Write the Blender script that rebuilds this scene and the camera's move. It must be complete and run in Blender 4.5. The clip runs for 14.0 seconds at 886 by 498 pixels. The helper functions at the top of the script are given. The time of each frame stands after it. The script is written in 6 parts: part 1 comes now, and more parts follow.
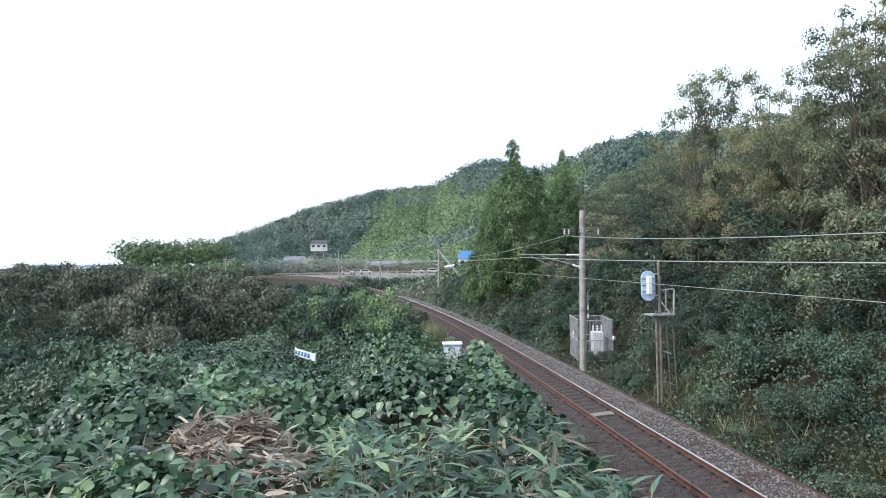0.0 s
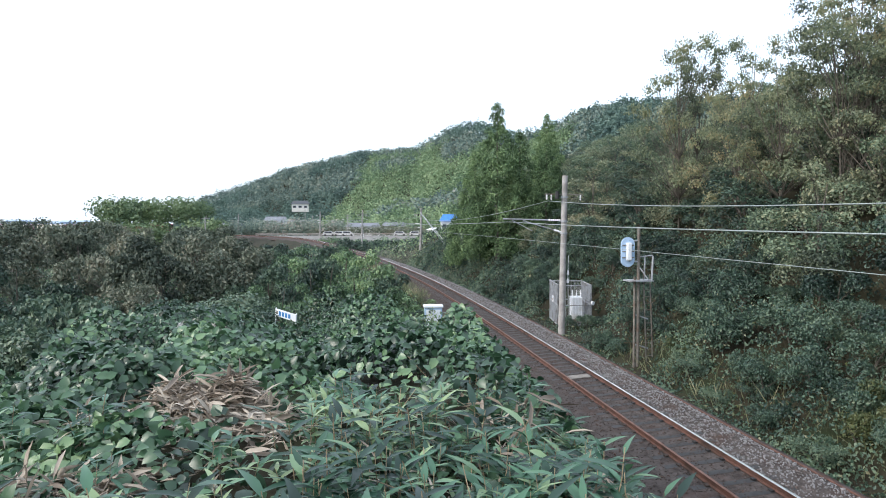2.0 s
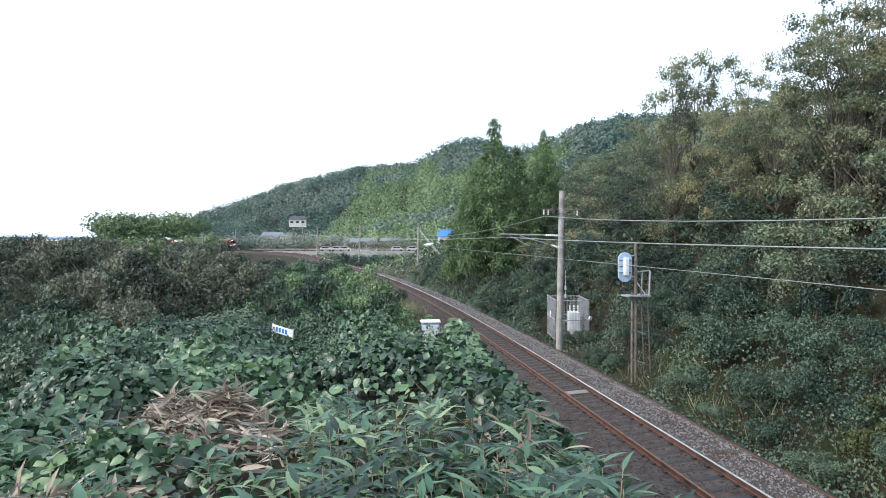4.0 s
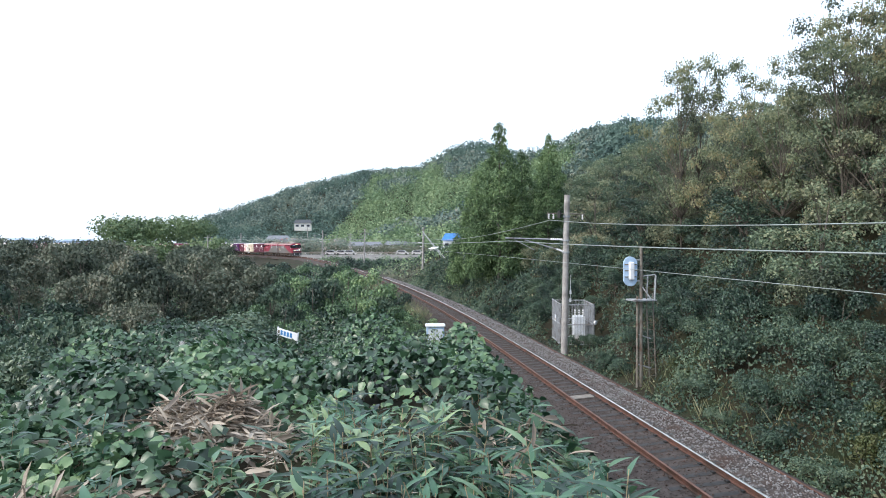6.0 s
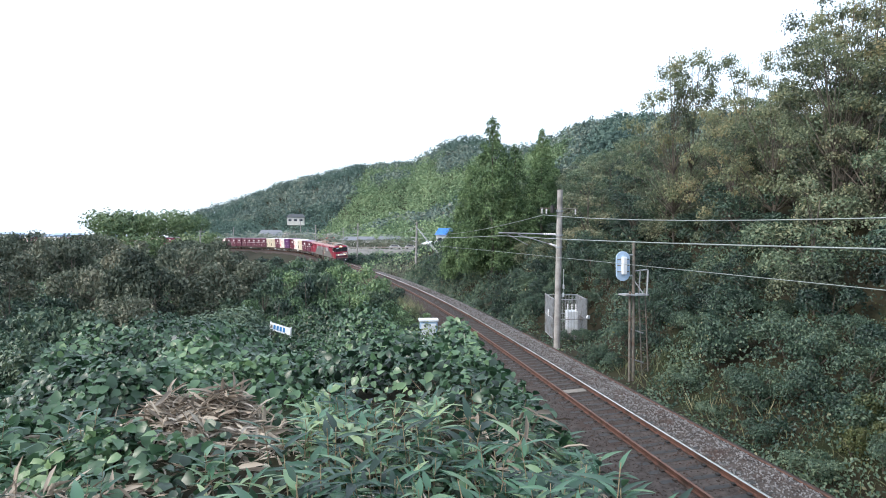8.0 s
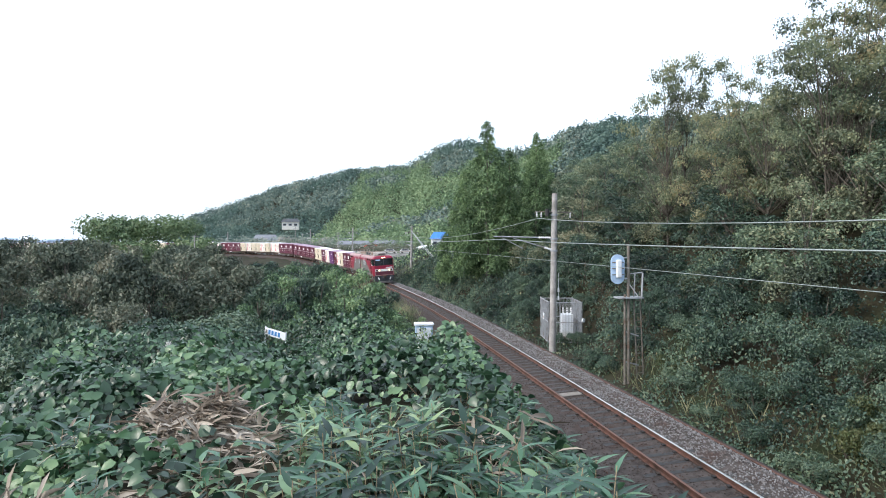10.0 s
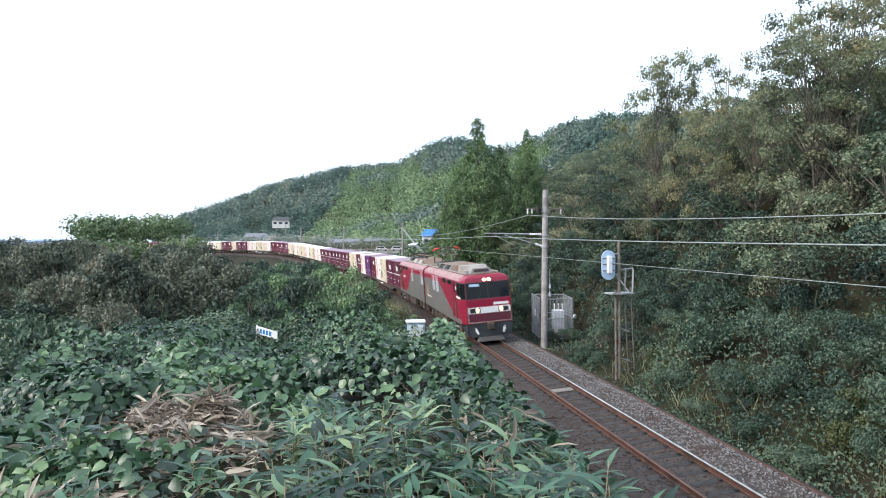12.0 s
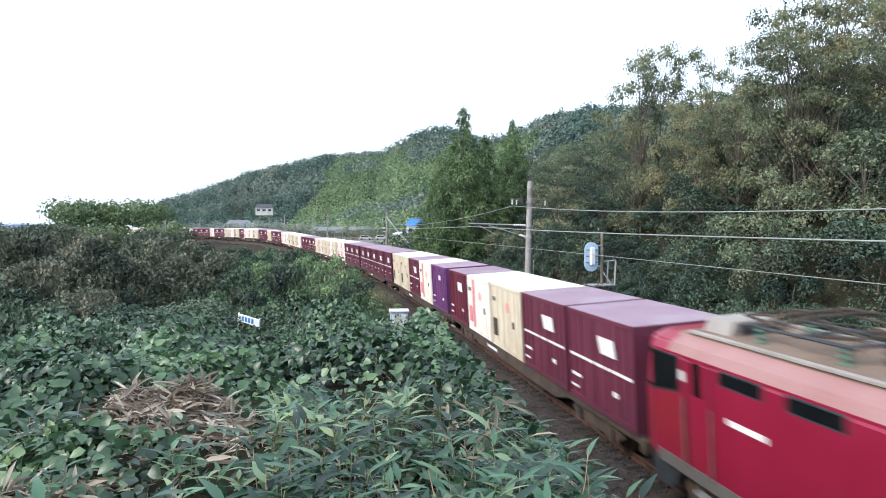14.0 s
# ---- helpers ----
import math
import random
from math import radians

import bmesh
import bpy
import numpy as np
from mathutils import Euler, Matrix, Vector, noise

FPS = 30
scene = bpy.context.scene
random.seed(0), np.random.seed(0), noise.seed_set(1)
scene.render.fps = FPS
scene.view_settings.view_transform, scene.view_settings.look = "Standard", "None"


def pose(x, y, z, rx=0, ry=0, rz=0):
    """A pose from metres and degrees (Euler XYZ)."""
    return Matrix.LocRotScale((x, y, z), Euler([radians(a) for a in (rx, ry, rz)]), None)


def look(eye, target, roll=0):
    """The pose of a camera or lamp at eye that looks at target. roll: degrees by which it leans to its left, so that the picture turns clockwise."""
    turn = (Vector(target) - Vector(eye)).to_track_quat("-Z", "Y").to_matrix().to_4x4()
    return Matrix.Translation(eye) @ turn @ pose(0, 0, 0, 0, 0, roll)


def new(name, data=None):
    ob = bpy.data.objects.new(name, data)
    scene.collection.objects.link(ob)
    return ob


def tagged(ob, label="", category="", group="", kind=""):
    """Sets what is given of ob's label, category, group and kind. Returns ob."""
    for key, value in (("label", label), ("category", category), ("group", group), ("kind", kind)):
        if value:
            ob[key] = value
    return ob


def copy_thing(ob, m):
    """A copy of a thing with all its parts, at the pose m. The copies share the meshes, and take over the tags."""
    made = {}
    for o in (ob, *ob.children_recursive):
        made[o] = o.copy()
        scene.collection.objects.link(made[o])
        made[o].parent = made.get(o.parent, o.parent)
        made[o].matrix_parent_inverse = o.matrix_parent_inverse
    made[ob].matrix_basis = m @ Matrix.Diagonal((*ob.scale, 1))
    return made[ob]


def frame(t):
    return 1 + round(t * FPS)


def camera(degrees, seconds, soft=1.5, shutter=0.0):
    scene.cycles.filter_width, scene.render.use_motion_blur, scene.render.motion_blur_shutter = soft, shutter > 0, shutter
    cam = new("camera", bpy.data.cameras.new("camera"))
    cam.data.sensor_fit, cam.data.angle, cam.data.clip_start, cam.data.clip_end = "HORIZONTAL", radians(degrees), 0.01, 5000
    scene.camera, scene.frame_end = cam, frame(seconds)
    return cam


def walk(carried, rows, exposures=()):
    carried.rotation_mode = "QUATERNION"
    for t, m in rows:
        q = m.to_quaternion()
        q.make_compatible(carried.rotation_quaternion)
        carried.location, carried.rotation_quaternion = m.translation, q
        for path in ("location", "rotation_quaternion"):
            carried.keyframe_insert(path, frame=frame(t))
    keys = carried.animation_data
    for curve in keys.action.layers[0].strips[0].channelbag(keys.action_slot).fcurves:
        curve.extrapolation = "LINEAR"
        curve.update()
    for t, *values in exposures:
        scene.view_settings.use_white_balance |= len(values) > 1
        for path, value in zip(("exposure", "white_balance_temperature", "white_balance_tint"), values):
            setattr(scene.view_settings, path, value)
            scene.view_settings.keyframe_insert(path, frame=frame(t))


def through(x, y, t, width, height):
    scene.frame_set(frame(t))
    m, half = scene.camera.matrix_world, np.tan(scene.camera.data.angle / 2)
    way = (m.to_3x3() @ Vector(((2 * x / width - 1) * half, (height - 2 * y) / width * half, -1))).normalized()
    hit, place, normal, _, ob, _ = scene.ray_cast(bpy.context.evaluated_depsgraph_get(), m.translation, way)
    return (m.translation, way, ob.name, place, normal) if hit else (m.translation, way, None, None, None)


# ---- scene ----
EYE = (0.0, 0.0, 5.6)
cam = camera(70.5, 14.0, soft=1.0, shutter=0.4)
TURNS = [
    (0.0, 90.954, 1.107, 1.665),
    (0.5, 90.987, 0.827, 1.182),
    (1.0, 90.980, 0.531, 1.075),
    (1.5, 89.197, 0.645, 0.238),
    (2.0, 87.568, 0.089, 0.041),
    (2.5, 88.048, 0.293, 0.259),
    (3.0, 88.470, 0.261, -0.147),
    (5.5, 89.280, -0.097, -0.027),
    (6.0, 89.309, 0.030, 0.243),
    (6.5, 89.280, 0.400, 0.000),
    (7.0, 88.971, 0.071, -0.148),
    (7.5, 88.931, -0.006, -0.269),
    (8.0, 88.822, -0.038, -0.372),
    (10.5, 89.217, 0.337, -1.040),
    (11.0, 89.065, 0.501, -1.311),
    (11.5, 89.002, 0.674, -1.536),
    (12.0, 88.921, 0.626, -1.636),
    (12.5, 89.001, 0.628, -1.525),
    (13.0, 89.093, 0.485, -1.929),
    (13.5, 88.573, 0.277, -2.701),
    (14.0, 87.973, -0.174, -3.062),]
walk(cam, [(t, pose(*EYE, rx, ry, rz)) for t, rx, ry, rz in TURNS], exposures=[(0.0, 0.0), (14.0, 0.0)])

# ---- sky and light ----
world = bpy.data.worlds.new("sky")
scene.world = world
world.use_nodes = True
wn, wl = world.node_tree.nodes, world.node_tree.links
wn.clear()
SUN_UP, SUN_ROUND = radians(36), radians(245)
sky = wn.new("ShaderNodeTexSky")
sky.sky_type, sky.sun_disc, sky.sun_elevation, sky.sun_rotation = "NISHITA", False, SUN_UP, SUN_ROUND
sky.air_density, sky.dust_density, sky.ozone_density = 1.0, 3.0, 1.0
sky_bg, cloud_bg, add_bg = wn.new("ShaderNodeBackground"), wn.new("ShaderNodeBackground"), wn.new("ShaderNodeAddShader")
sky_bg.inputs[1].default_value = 0.06
cloud_bg.inputs[0].default_value, cloud_bg.inputs[1].default_value = (0.82, 0.94, 1.1, 1), 1.35
wout = wn.new("ShaderNodeOutputWorld")
wl.new(sky.outputs[0], sky_bg.inputs[0])
wl.new(sky_bg.outputs[0], add_bg.inputs[0])
wl.new(cloud_bg.outputs[0], add_bg.inputs[1])
wl.new(add_bg.outputs[0], wout.inputs[0])
sun = new("sun", bpy.data.lights.new("sun", "SUN"))
sun.data.energy, sun.data.angle, sun.data.color = 3.0, radians(25), (1.0, 0.95, 0.88)
sun.matrix_world = look((0, 0, 0), (math.sin(SUN_ROUND) * -math.cos(SUN_UP), math.cos(SUN_ROUND) * -math.cos(SUN_UP), -math.sin(SUN_UP)))

# ---- materials ----
rng = np.random.default_rng(7)


def ramp(nodes, stops):
    r = nodes.new("ShaderNodeValToRGB")
    while len(r.color_ramp.elements) < len(stops):
        r.color_ramp.elements.new(0.5)
    for e, (p, c) in zip(r.color_ramp.elements, stops):
        e.position, e.color = p, (*c, 1)
    return r


def material(name, dark, light, rough=0.6, metal=0.0, scale=6.0, fine=60.0, bump=0.15, stain=None, gloss=0.5, each=0.0):
    """A painted, mineral or metal surface: two colours over a coarse and a fine noise, with stains and relief. each: how far alike objects differ."""
    m = bpy.data.materials.new(name)
    m.use_nodes = True
    n, l = m.node_tree.nodes, m.node_tree.links
    b = n["Principled BSDF"]
    tc = n.new("ShaderNodeTexCoord")
    a, f = n.new("ShaderNodeTexNoise"), n.new("ShaderNodeTexNoise")
    a.inputs["Scale"].default_value, a.inputs["Detail"].default_value = scale, 6
    f.inputs["Scale"].default_value, f.inputs["Detail"].default_value = fine, 3
    l.new(tc.outputs["Object"], a.inputs["Vector"])
    l.new(tc.outputs["Object"], f.inputs["Vector"])
    mixv = n.new("ShaderNodeMath")
    mixv.operation = "MULTIPLY_ADD"
    mixv.inputs[1].default_value = 0.4
    half = n.new("ShaderNodeMath")
    half.operation = "MULTIPLY"
    half.inputs[1].default_value = 0.6
    l.new(a.outputs[0], half.inputs[0])
    l.new(f.outputs[0], mixv.inputs[0])
    l.new(half.outputs[0], mixv.inputs[2])
    value = mixv.outputs[0]
    if each:
        info, plus = n.new("ShaderNodeObjectInfo"), n.new("ShaderNodeMath")
        plus.operation = "MULTIPLY_ADD"
        plus.inputs[1].default_value = each
        l.new(info.outputs["Random"], plus.inputs[0])
        l.new(value, plus.inputs[2])
        value = plus.outputs[0]
    r = ramp(n, [(0.35, dark), (0.65 + each, light)])
    l.new(value, r.inputs[0])
    colour = r.outputs[0]
    if stain:
        s = n.new("ShaderNodeTexNoise")
        s.inputs["Scale"].default_value, s.inputs["Detail"].default_value = scale * 0.35, 8
        l.new(tc.outputs["Object"], s.inputs["Vector"])
        sr = ramp(n, [(0.52, (0, 0, 0)), (0.68, (1, 1, 1))])
        mx = n.new("ShaderNodeMix")
        mx.data_type = "RGBA"
        l.new(s.outputs[0], sr.inputs[0])
        l.new(sr.outputs[0], mx.inputs[0])
        l.new(colour, mx.inputs[6])
        mx.inputs[7].default_value = (*stain, 1)
        colour = mx.outputs[2]
    l.new(colour, b.inputs["Base Color"])
    b.inputs["Roughness"].default_value, b.inputs["Metallic"].default_value = rough, metal
    b.inputs["Specular IOR Level"].default_value = gloss
    if bump:
        bp = n.new("ShaderNodeBump")
        bp.inputs["Strength"].default_value, bp.inputs["Distance"].default_value = bump, 0.02
        l.new(f.outputs[0], bp.inputs["Height"])
        l.new(bp.outputs[0], b.inputs["Normal"])
    return m


def leaf_material(name, colours, rough=0.5, through=0.2, patch=0.15, gloss=0.4, each=0.35):
    """Leaves: each leaf its own shade, patches of growth at a larger scale, some light through the blade."""
    m = bpy.data.materials.new(name)
    m.use_nodes = True
    n, l = m.node_tree.nodes, m.node_tree.links
    b, out = n["Principled BSDF"], n["Material Output"]
    geo, tc, no = n.new("ShaderNodeNewGeometry"), n.new("ShaderNodeTexCoord"), n.new("ShaderNodeTexNoise")
    no.inputs["Scale"].default_value, no.inputs["Detail"].default_value = patch, 4
    l.new(geo.outputs["Position"], no.inputs["Vector"])
    k = n.new("ShaderNodeMath")
    k.operation = "MULTIPLY_ADD"
    k.inputs[1].default_value = 0.55
    l.new(geo.outputs["Random Per Island"], k.inputs[0])
    h = n.new("ShaderNodeMath")
    h.operation = "MULTIPLY_ADD"
    h.inputs[1].default_value = 1.6
    info, own = n.new("ShaderNodeObjectInfo"), n.new("ShaderNodeMath")
    own.operation = "MULTIPLY_ADD"
    own.inputs[1].default_value, own.inputs[2].default_value = each, -0.55 - each / 2
    l.new(info.outputs["Random"], own.inputs[0])
    l.new(own.outputs[0], h.inputs[2])
    l.new(no.outputs[0], h.inputs[0])
    l.new(h.outputs[0], k.inputs[2])
    r = ramp(n, [(i / (len(colours) - 1), c) for i, c in enumerate(colours)])
    l.new(k.outputs[0], r.inputs[0])
    l.new(r.outputs[0], b.inputs["Base Color"])
    b.inputs["Roughness"].default_value, b.inputs["Specular IOR Level"].default_value = rough, gloss
    t, mx = n.new("ShaderNodeBsdfTranslucent"), n.new("ShaderNodeMixShader")
    l.new(r.outputs[0], t.inputs[0])
    mx.inputs[0].default_value = through
    l.new(b.outputs[0], mx.inputs[1])
    l.new(t.outputs[0], mx.inputs[2])
    l.new(mx.outputs[0], out.inputs[0])
    return m


def glow_material(name, colour, strength):
    m = bpy.data.materials.new(name)
    m.use_nodes = True
    b = m.node_tree.nodes["Principled BSDF"]
    b.inputs["Base Color"].default_value = (*colour, 1)
    b.inputs["Emission Color"].default_value, b.inputs["Emission Strength"].default_value = (*colour, 1), strength
    return m


M_SOIL = material("soil", (0.018, 0.016, 0.01), (0.042, 0.038, 0.022), 0.95, scale=0.8, fine=14, bump=0.4, stain=(0.02, 0.03, 0.012), gloss=0.2)
M_BALLAST = material("ballast", (0.035, 0.028, 0.026), (0.1, 0.085, 0.08), 0.95, scale=3, fine=24, bump=0.8, stain=(0.06, 0.036, 0.03), gloss=0.2)
M_STONE = material("ballast_stone", (0.1, 0.098, 0.1), (0.33, 0.32, 0.325), 0.9, scale=8, fine=50, stain=(0.1, 0.07, 0.06), gloss=0.3)
M_RUST = material("rusted_steel", (0.07, 0.034, 0.026), (0.15, 0.07, 0.05), 0.8, 0.1, scale=5, fine=70, stain=(0.05, 0.028, 0.02))
M_RAILTOP = material("polished_rail_head", (0.8, 0.79, 0.78), (0.92, 0.91, 0.9), 0.32, 1.0, scale=4, fine=90, bump=0.0)
M_GLINTLESS = material("glintless_rail_head", (0.11, 0.055, 0.04), (0.2, 0.11, 0.085), 0.6, 0.3, scale=4, fine=90, bump=0.03)
M_BROWNSTONE = material("brown_stone", (0.035, 0.027, 0.025), (0.12, 0.098, 0.092), 0.9, scale=8, fine=50, stain=(0.08, 0.048, 0.038), gloss=0.3)
M_SLEEPER = material("sleeper_timber", (0.03, 0.023, 0.02), (0.075, 0.057, 0.05), 0.9, scale=7, fine=60, bump=0.5, each=0.2)
M_CONCRETE = material("concrete", (0.25, 0.235, 0.225), (0.42, 0.4, 0.39), 0.85, scale=3, fine=60, stain=(0.2, 0.19, 0.18))
M_GALV = material("galvanised_steel", (0.27, 0.285, 0.31), (0.42, 0.435, 0.46), 0.55, 0.2, scale=6, fine=60, stain=(0.22, 0.2, 0.19))
M_STEEL_OLD = material("weathered_steel", (0.13, 0.115, 0.1), (0.26, 0.24, 0.21), 0.7, 0.3, scale=6, fine=50, stain=(0.15, 0.08, 0.05))
M_WIRE = material("copper_wire", (0.3, 0.34, 0.32), (0.45, 0.48, 0.46), 0.5, 0.6, scale=3, fine=30, bump=0.0)
M_PORCELAIN = material("white_porcelain", (0.72, 0.72, 0.74), (0.85, 0.85, 0.86), 0.2, scale=6, bump=0.0)
M_WHITE = material("white_paint", (0.62, 0.66, 0.72), (0.8, 0.82, 0.86), 0.5, scale=3, fine=40, bump=0.05, stain=(0.55, 0.55, 0.52))
M_PALEBLUE = material("pale_blue_enamel", (0.34, 0.48, 0.66), (0.46, 0.6, 0.78), 0.45, scale=3, fine=40, bump=0.05)
M_BLUE = material("sign_blue", (0.03, 0.16, 0.42), (0.05, 0.22, 0.5), 0.5, bump=0.0)
M_DARK = material("blackened_metal", (0.012, 0.012, 0.013), (0.035, 0.034, 0.034), 0.6, scale=5, fine=40)
M_BARK = material("bark", (0.06, 0.05, 0.04), (0.17, 0.15, 0.125), 0.95, scale=3, fine=22, bump=0.8)
M_STALK = material("dry_stalk", (0.2, 0.15, 0.09), (0.42, 0.33, 0.22), 0.8, scale=4, fine=40)
M_PLANK = material("pale_plank", (0.16, 0.145, 0.13), (0.3, 0.275, 0.25), 0.9, scale=4, fine=40, bump=0.4)
# locomotive and wagons
M_RED = material("loco_red", (0.25, 0.011, 0.04), (0.3, 0.016, 0.052), 0.33, scale=1.2, fine=30, bump=0.02, stain=(0.25, 0.02, 0.036))
M_GREY = material("loco_grey", (0.13, 0.125, 0.122), (0.18, 0.17, 0.163), 0.42, scale=1.0, fine=30, bump=0.02, stain=(0.15, 0.13, 0.115))
M_SHEENRED = material("dusty_sheen_red", (0.3, 0.13, 0.13), (0.38, 0.22, 0.21), 0.42, scale=1.0, fine=30, bump=0.03, stain=(0.24, 0.1, 0.09))
M_SKIRT = material("loco_dark_grey", (0.028, 0.032, 0.04), (0.065, 0.072, 0.084), 0.5, scale=2, fine=30, stain=(0.05, 0.045, 0.042))
M_ROOF = material("roof_brake_dust", (0.16, 0.11, 0.083), (0.27, 0.195, 0.15), 0.85, scale=1.3, fine=20, stain=(0.2, 0.17, 0.15))
M_COVER = material("roof_cover_grey", (0.26, 0.235, 0.22), (0.42, 0.39, 0.37), 0.5, scale=1.5, fine=25, stain=(0.24, 0.18, 0.14))
M_GLASS = material("cab_glass", (0.006, 0.007, 0.009), (0.012, 0.014, 0.016), 0.08, scale=1, bump=0.0, gloss=0.22)
M_UNDER = material("underframe_grime", (0.03, 0.022, 0.019), (0.085, 0.064, 0.054), 0.85, scale=3, fine=30, stain=(0.1, 0.063, 0.045))
M_BOGIE = material("bogie_dust", (0.05, 0.036, 0.028), (0.13, 0.092, 0.072), 0.9, scale=4, fine=40, stain=(0.035, 0.028, 0.025))
M_PURPLE = material("container_purple", (0.112, 0.022, 0.045), (0.155, 0.034, 0.066), 0.5, scale=1.0, fine=30, bump=0.05, stain=(0.085, 0.03, 0.05), each=0.25)
M_MAROON = material("container_maroon", (0.11, 0.013, 0.034), (0.16, 0.024, 0.05), 0.5, scale=1.0, fine=30, bump=0.05, stain=(0.1, 0.025, 0.04), each=0.2)
M_VIOLET = material("container_violet", (0.12, 0.035, 0.14), (0.17, 0.05, 0.18), 0.55, scale=1.0, fine=30, bump=0.05, stain=(0.12, 0.05, 0.13), each=0.2)
M_CREAM = material("container_cream", (0.62, 0.54, 0.42), (0.76, 0.69, 0.56), 0.55, scale=1.0, fine=30, bump=0.05, stain=(0.5, 0.39, 0.3), each=0.15)
M_IVORY = material("container_ivory", (0.78, 0.72, 0.66), (0.88, 0.84, 0.8), 0.55, scale=1.0, fine=30, bump=0.05, stain=(0.66, 0.55, 0.48), each=0.15)
M_TOP_PURPLE = material("container_roof_purple", (0.24, 0.16, 0.22), (0.36, 0.26, 0.34), 0.7, scale=0.8, fine=20, stain=(0.4, 0.36, 0.4), each=0.2)
M_TOP_WHITE = material("container_roof_white", (0.66, 0.66, 0.68), (0.82, 0.82, 0.84), 0.7, scale=0.8, fine=20, stain=(0.6, 0.58, 0.57))
M_MARK = material("white_marking", (0.75, 0.75, 0.76), (0.85, 0.85, 0.86), 0.55, bump=0.0)
M_PINK = material("pink_stripe", (0.7, 0.2, 0.24), (0.8, 0.3, 0.33), 0.55, bump=0.0)
M_ORANGE = material("orange_marking", (0.3, 0.19, 0.12), (0.42, 0.28, 0.19), 0.5, bump=0.0)
M_HORN = material("red_horn", (0.5, 0.05, 0.03), (0.62, 0.08, 0.05), 0.5, bump=0.0)
M_LAMP = glow_material("headlamp_glow", (1.0, 0.72, 0.42), 4.0)
M_COPPER_GREEN = material("green_insulator", (0.05, 0.13, 0.09), (0.09, 0.2, 0.15), 0.4, bump=0.0)
# far buildings
M_TILE = material("grey_roof_tile", (0.12, 0.13, 0.15), (0.2, 0.21, 0.24), 0.6, scale=1, fine=4, each=0.2)
M_BLUEROOF = material("blue_roof", (0.03, 0.16, 0.5), (0.05, 0.22, 0.6), 0.5, scale=1, fine=4)
M_PLASTER = material("pale_plaster", (0.6, 0.58, 0.54), (0.76, 0.74, 0.7), 0.8, scale=0.6, fine=5, each=0.2)
# the far halls' blue-grey has the haze of distance mixed into it
M_HALL = material("hall_haze_blue", (0.3, 0.4, 0.55), (0.4, 0.5, 0.65), 0.6, scale=0.1, fine=1, bump=0.0)
M_PANE = material("far_window", (0.03, 0.035, 0.045), (0.06, 0.065, 0.08), 0.15, scale=1, bump=0.0)
M_ROAD = material("asphalt", (0.17, 0.165, 0.16), (0.25, 0.245, 0.24), 0.9, scale=0.5, fine=6)
M_CAR = material("car_paint", (0.68, 0.68, 0.7), (0.82, 0.82, 0.84), 0.25, scale=1, bump=0.0)
# plants
L_KUDZU = leaf_material("kudzu_leaf", [(0.007, 0.02, 0.012), (0.027, 0.068, 0.036), (0.084, 0.168, 0.084), (0.247, 0.364, 0.169)], 0.36, patch=0.5, gloss=0.6)
L_SASA = leaf_material("bamboo_grass_leaf", [(0.011, 0.031, 0.022), (0.031, 0.083, 0.053), (0.078, 0.179, 0.106), (0.26, 0.351, 0.182)], 0.36, patch=0.9, gloss=0.5, each=0.7)
L_DRY = leaf_material("dry_leaf", [(0.07, 0.055, 0.042), (0.2, 0.16, 0.125), (0.38, 0.32, 0.26), (0.56, 0.5, 0.43)], 0.7, 0.15, patch=1.5)
L_SHRUB = leaf_material("shrub_leaf", [(0.009, 0.021, 0.017), (0.029, 0.058, 0.044), (0.075, 0.13, 0.089), (0.17, 0.227, 0.142)], 0.45, patch=0.3, gloss=0.45)
L_OAK = leaf_material("oak_leaf", [(0.029, 0.052, 0.039), (0.092, 0.14, 0.092), (0.204, 0.269, 0.167), (0.37, 0.362, 0.226)], 0.45, through=0.32, patch=0.3, gloss=0.4)
L_AIRY = leaf_material("airy_tree_leaf", [(0.074, 0.103, 0.075), (0.167, 0.21, 0.135), (0.296, 0.329, 0.194), (0.449, 0.378, 0.215)], 0.5, through=0.45, patch=0.3, gloss=0.4)
L_OLIVE = leaf_material("olive_tree_leaf", [(0.037, 0.055, 0.041), (0.101, 0.131, 0.086), (0.209, 0.239, 0.152), (0.338, 0.312, 0.199)], 0.5, through=0.3, patch=0.3, gloss=0.4)
L_CEDAR = leaf_material("cedar_spray", [(0.025, 0.048, 0.028), (0.066, 0.115, 0.056), (0.14, 0.218, 0.103), (0.244, 0.343, 0.165)], 0.6, patch=0.5, gloss=0.25)
L_BROWN = leaf_material("brown_thicket_leaf", [(0.029, 0.043, 0.033), (0.076, 0.101, 0.074), (0.162, 0.188, 0.136), (0.265, 0.255, 0.187)], patch=0.25, gloss=0.3)
L_GRASS = leaf_material("tall_grass", [(0.05, 0.075, 0.035), (0.09, 0.12, 0.06), (0.17, 0.175, 0.09), (0.3, 0.27, 0.17)], 0.6, patch=0.5)
# distance haze is put into the hillside leaves: paler and bluer than near ones
L_FAR = leaf_material("hazed_wood_leaf", [(0.068, 0.109, 0.109), (0.14, 0.203, 0.18), (0.252, 0.31, 0.254), (0.416, 0.377, 0.332)], 0.6, patch=0.09, gloss=0.2)
L_CONIFER = leaf_material("hazed_conifer_leaf", [(0.045, 0.083, 0.082), (0.09, 0.149, 0.131), (0.149, 0.226, 0.19), (0.223, 0.297, 0.241)], 0.6, patch=0.09, gloss=0.2)
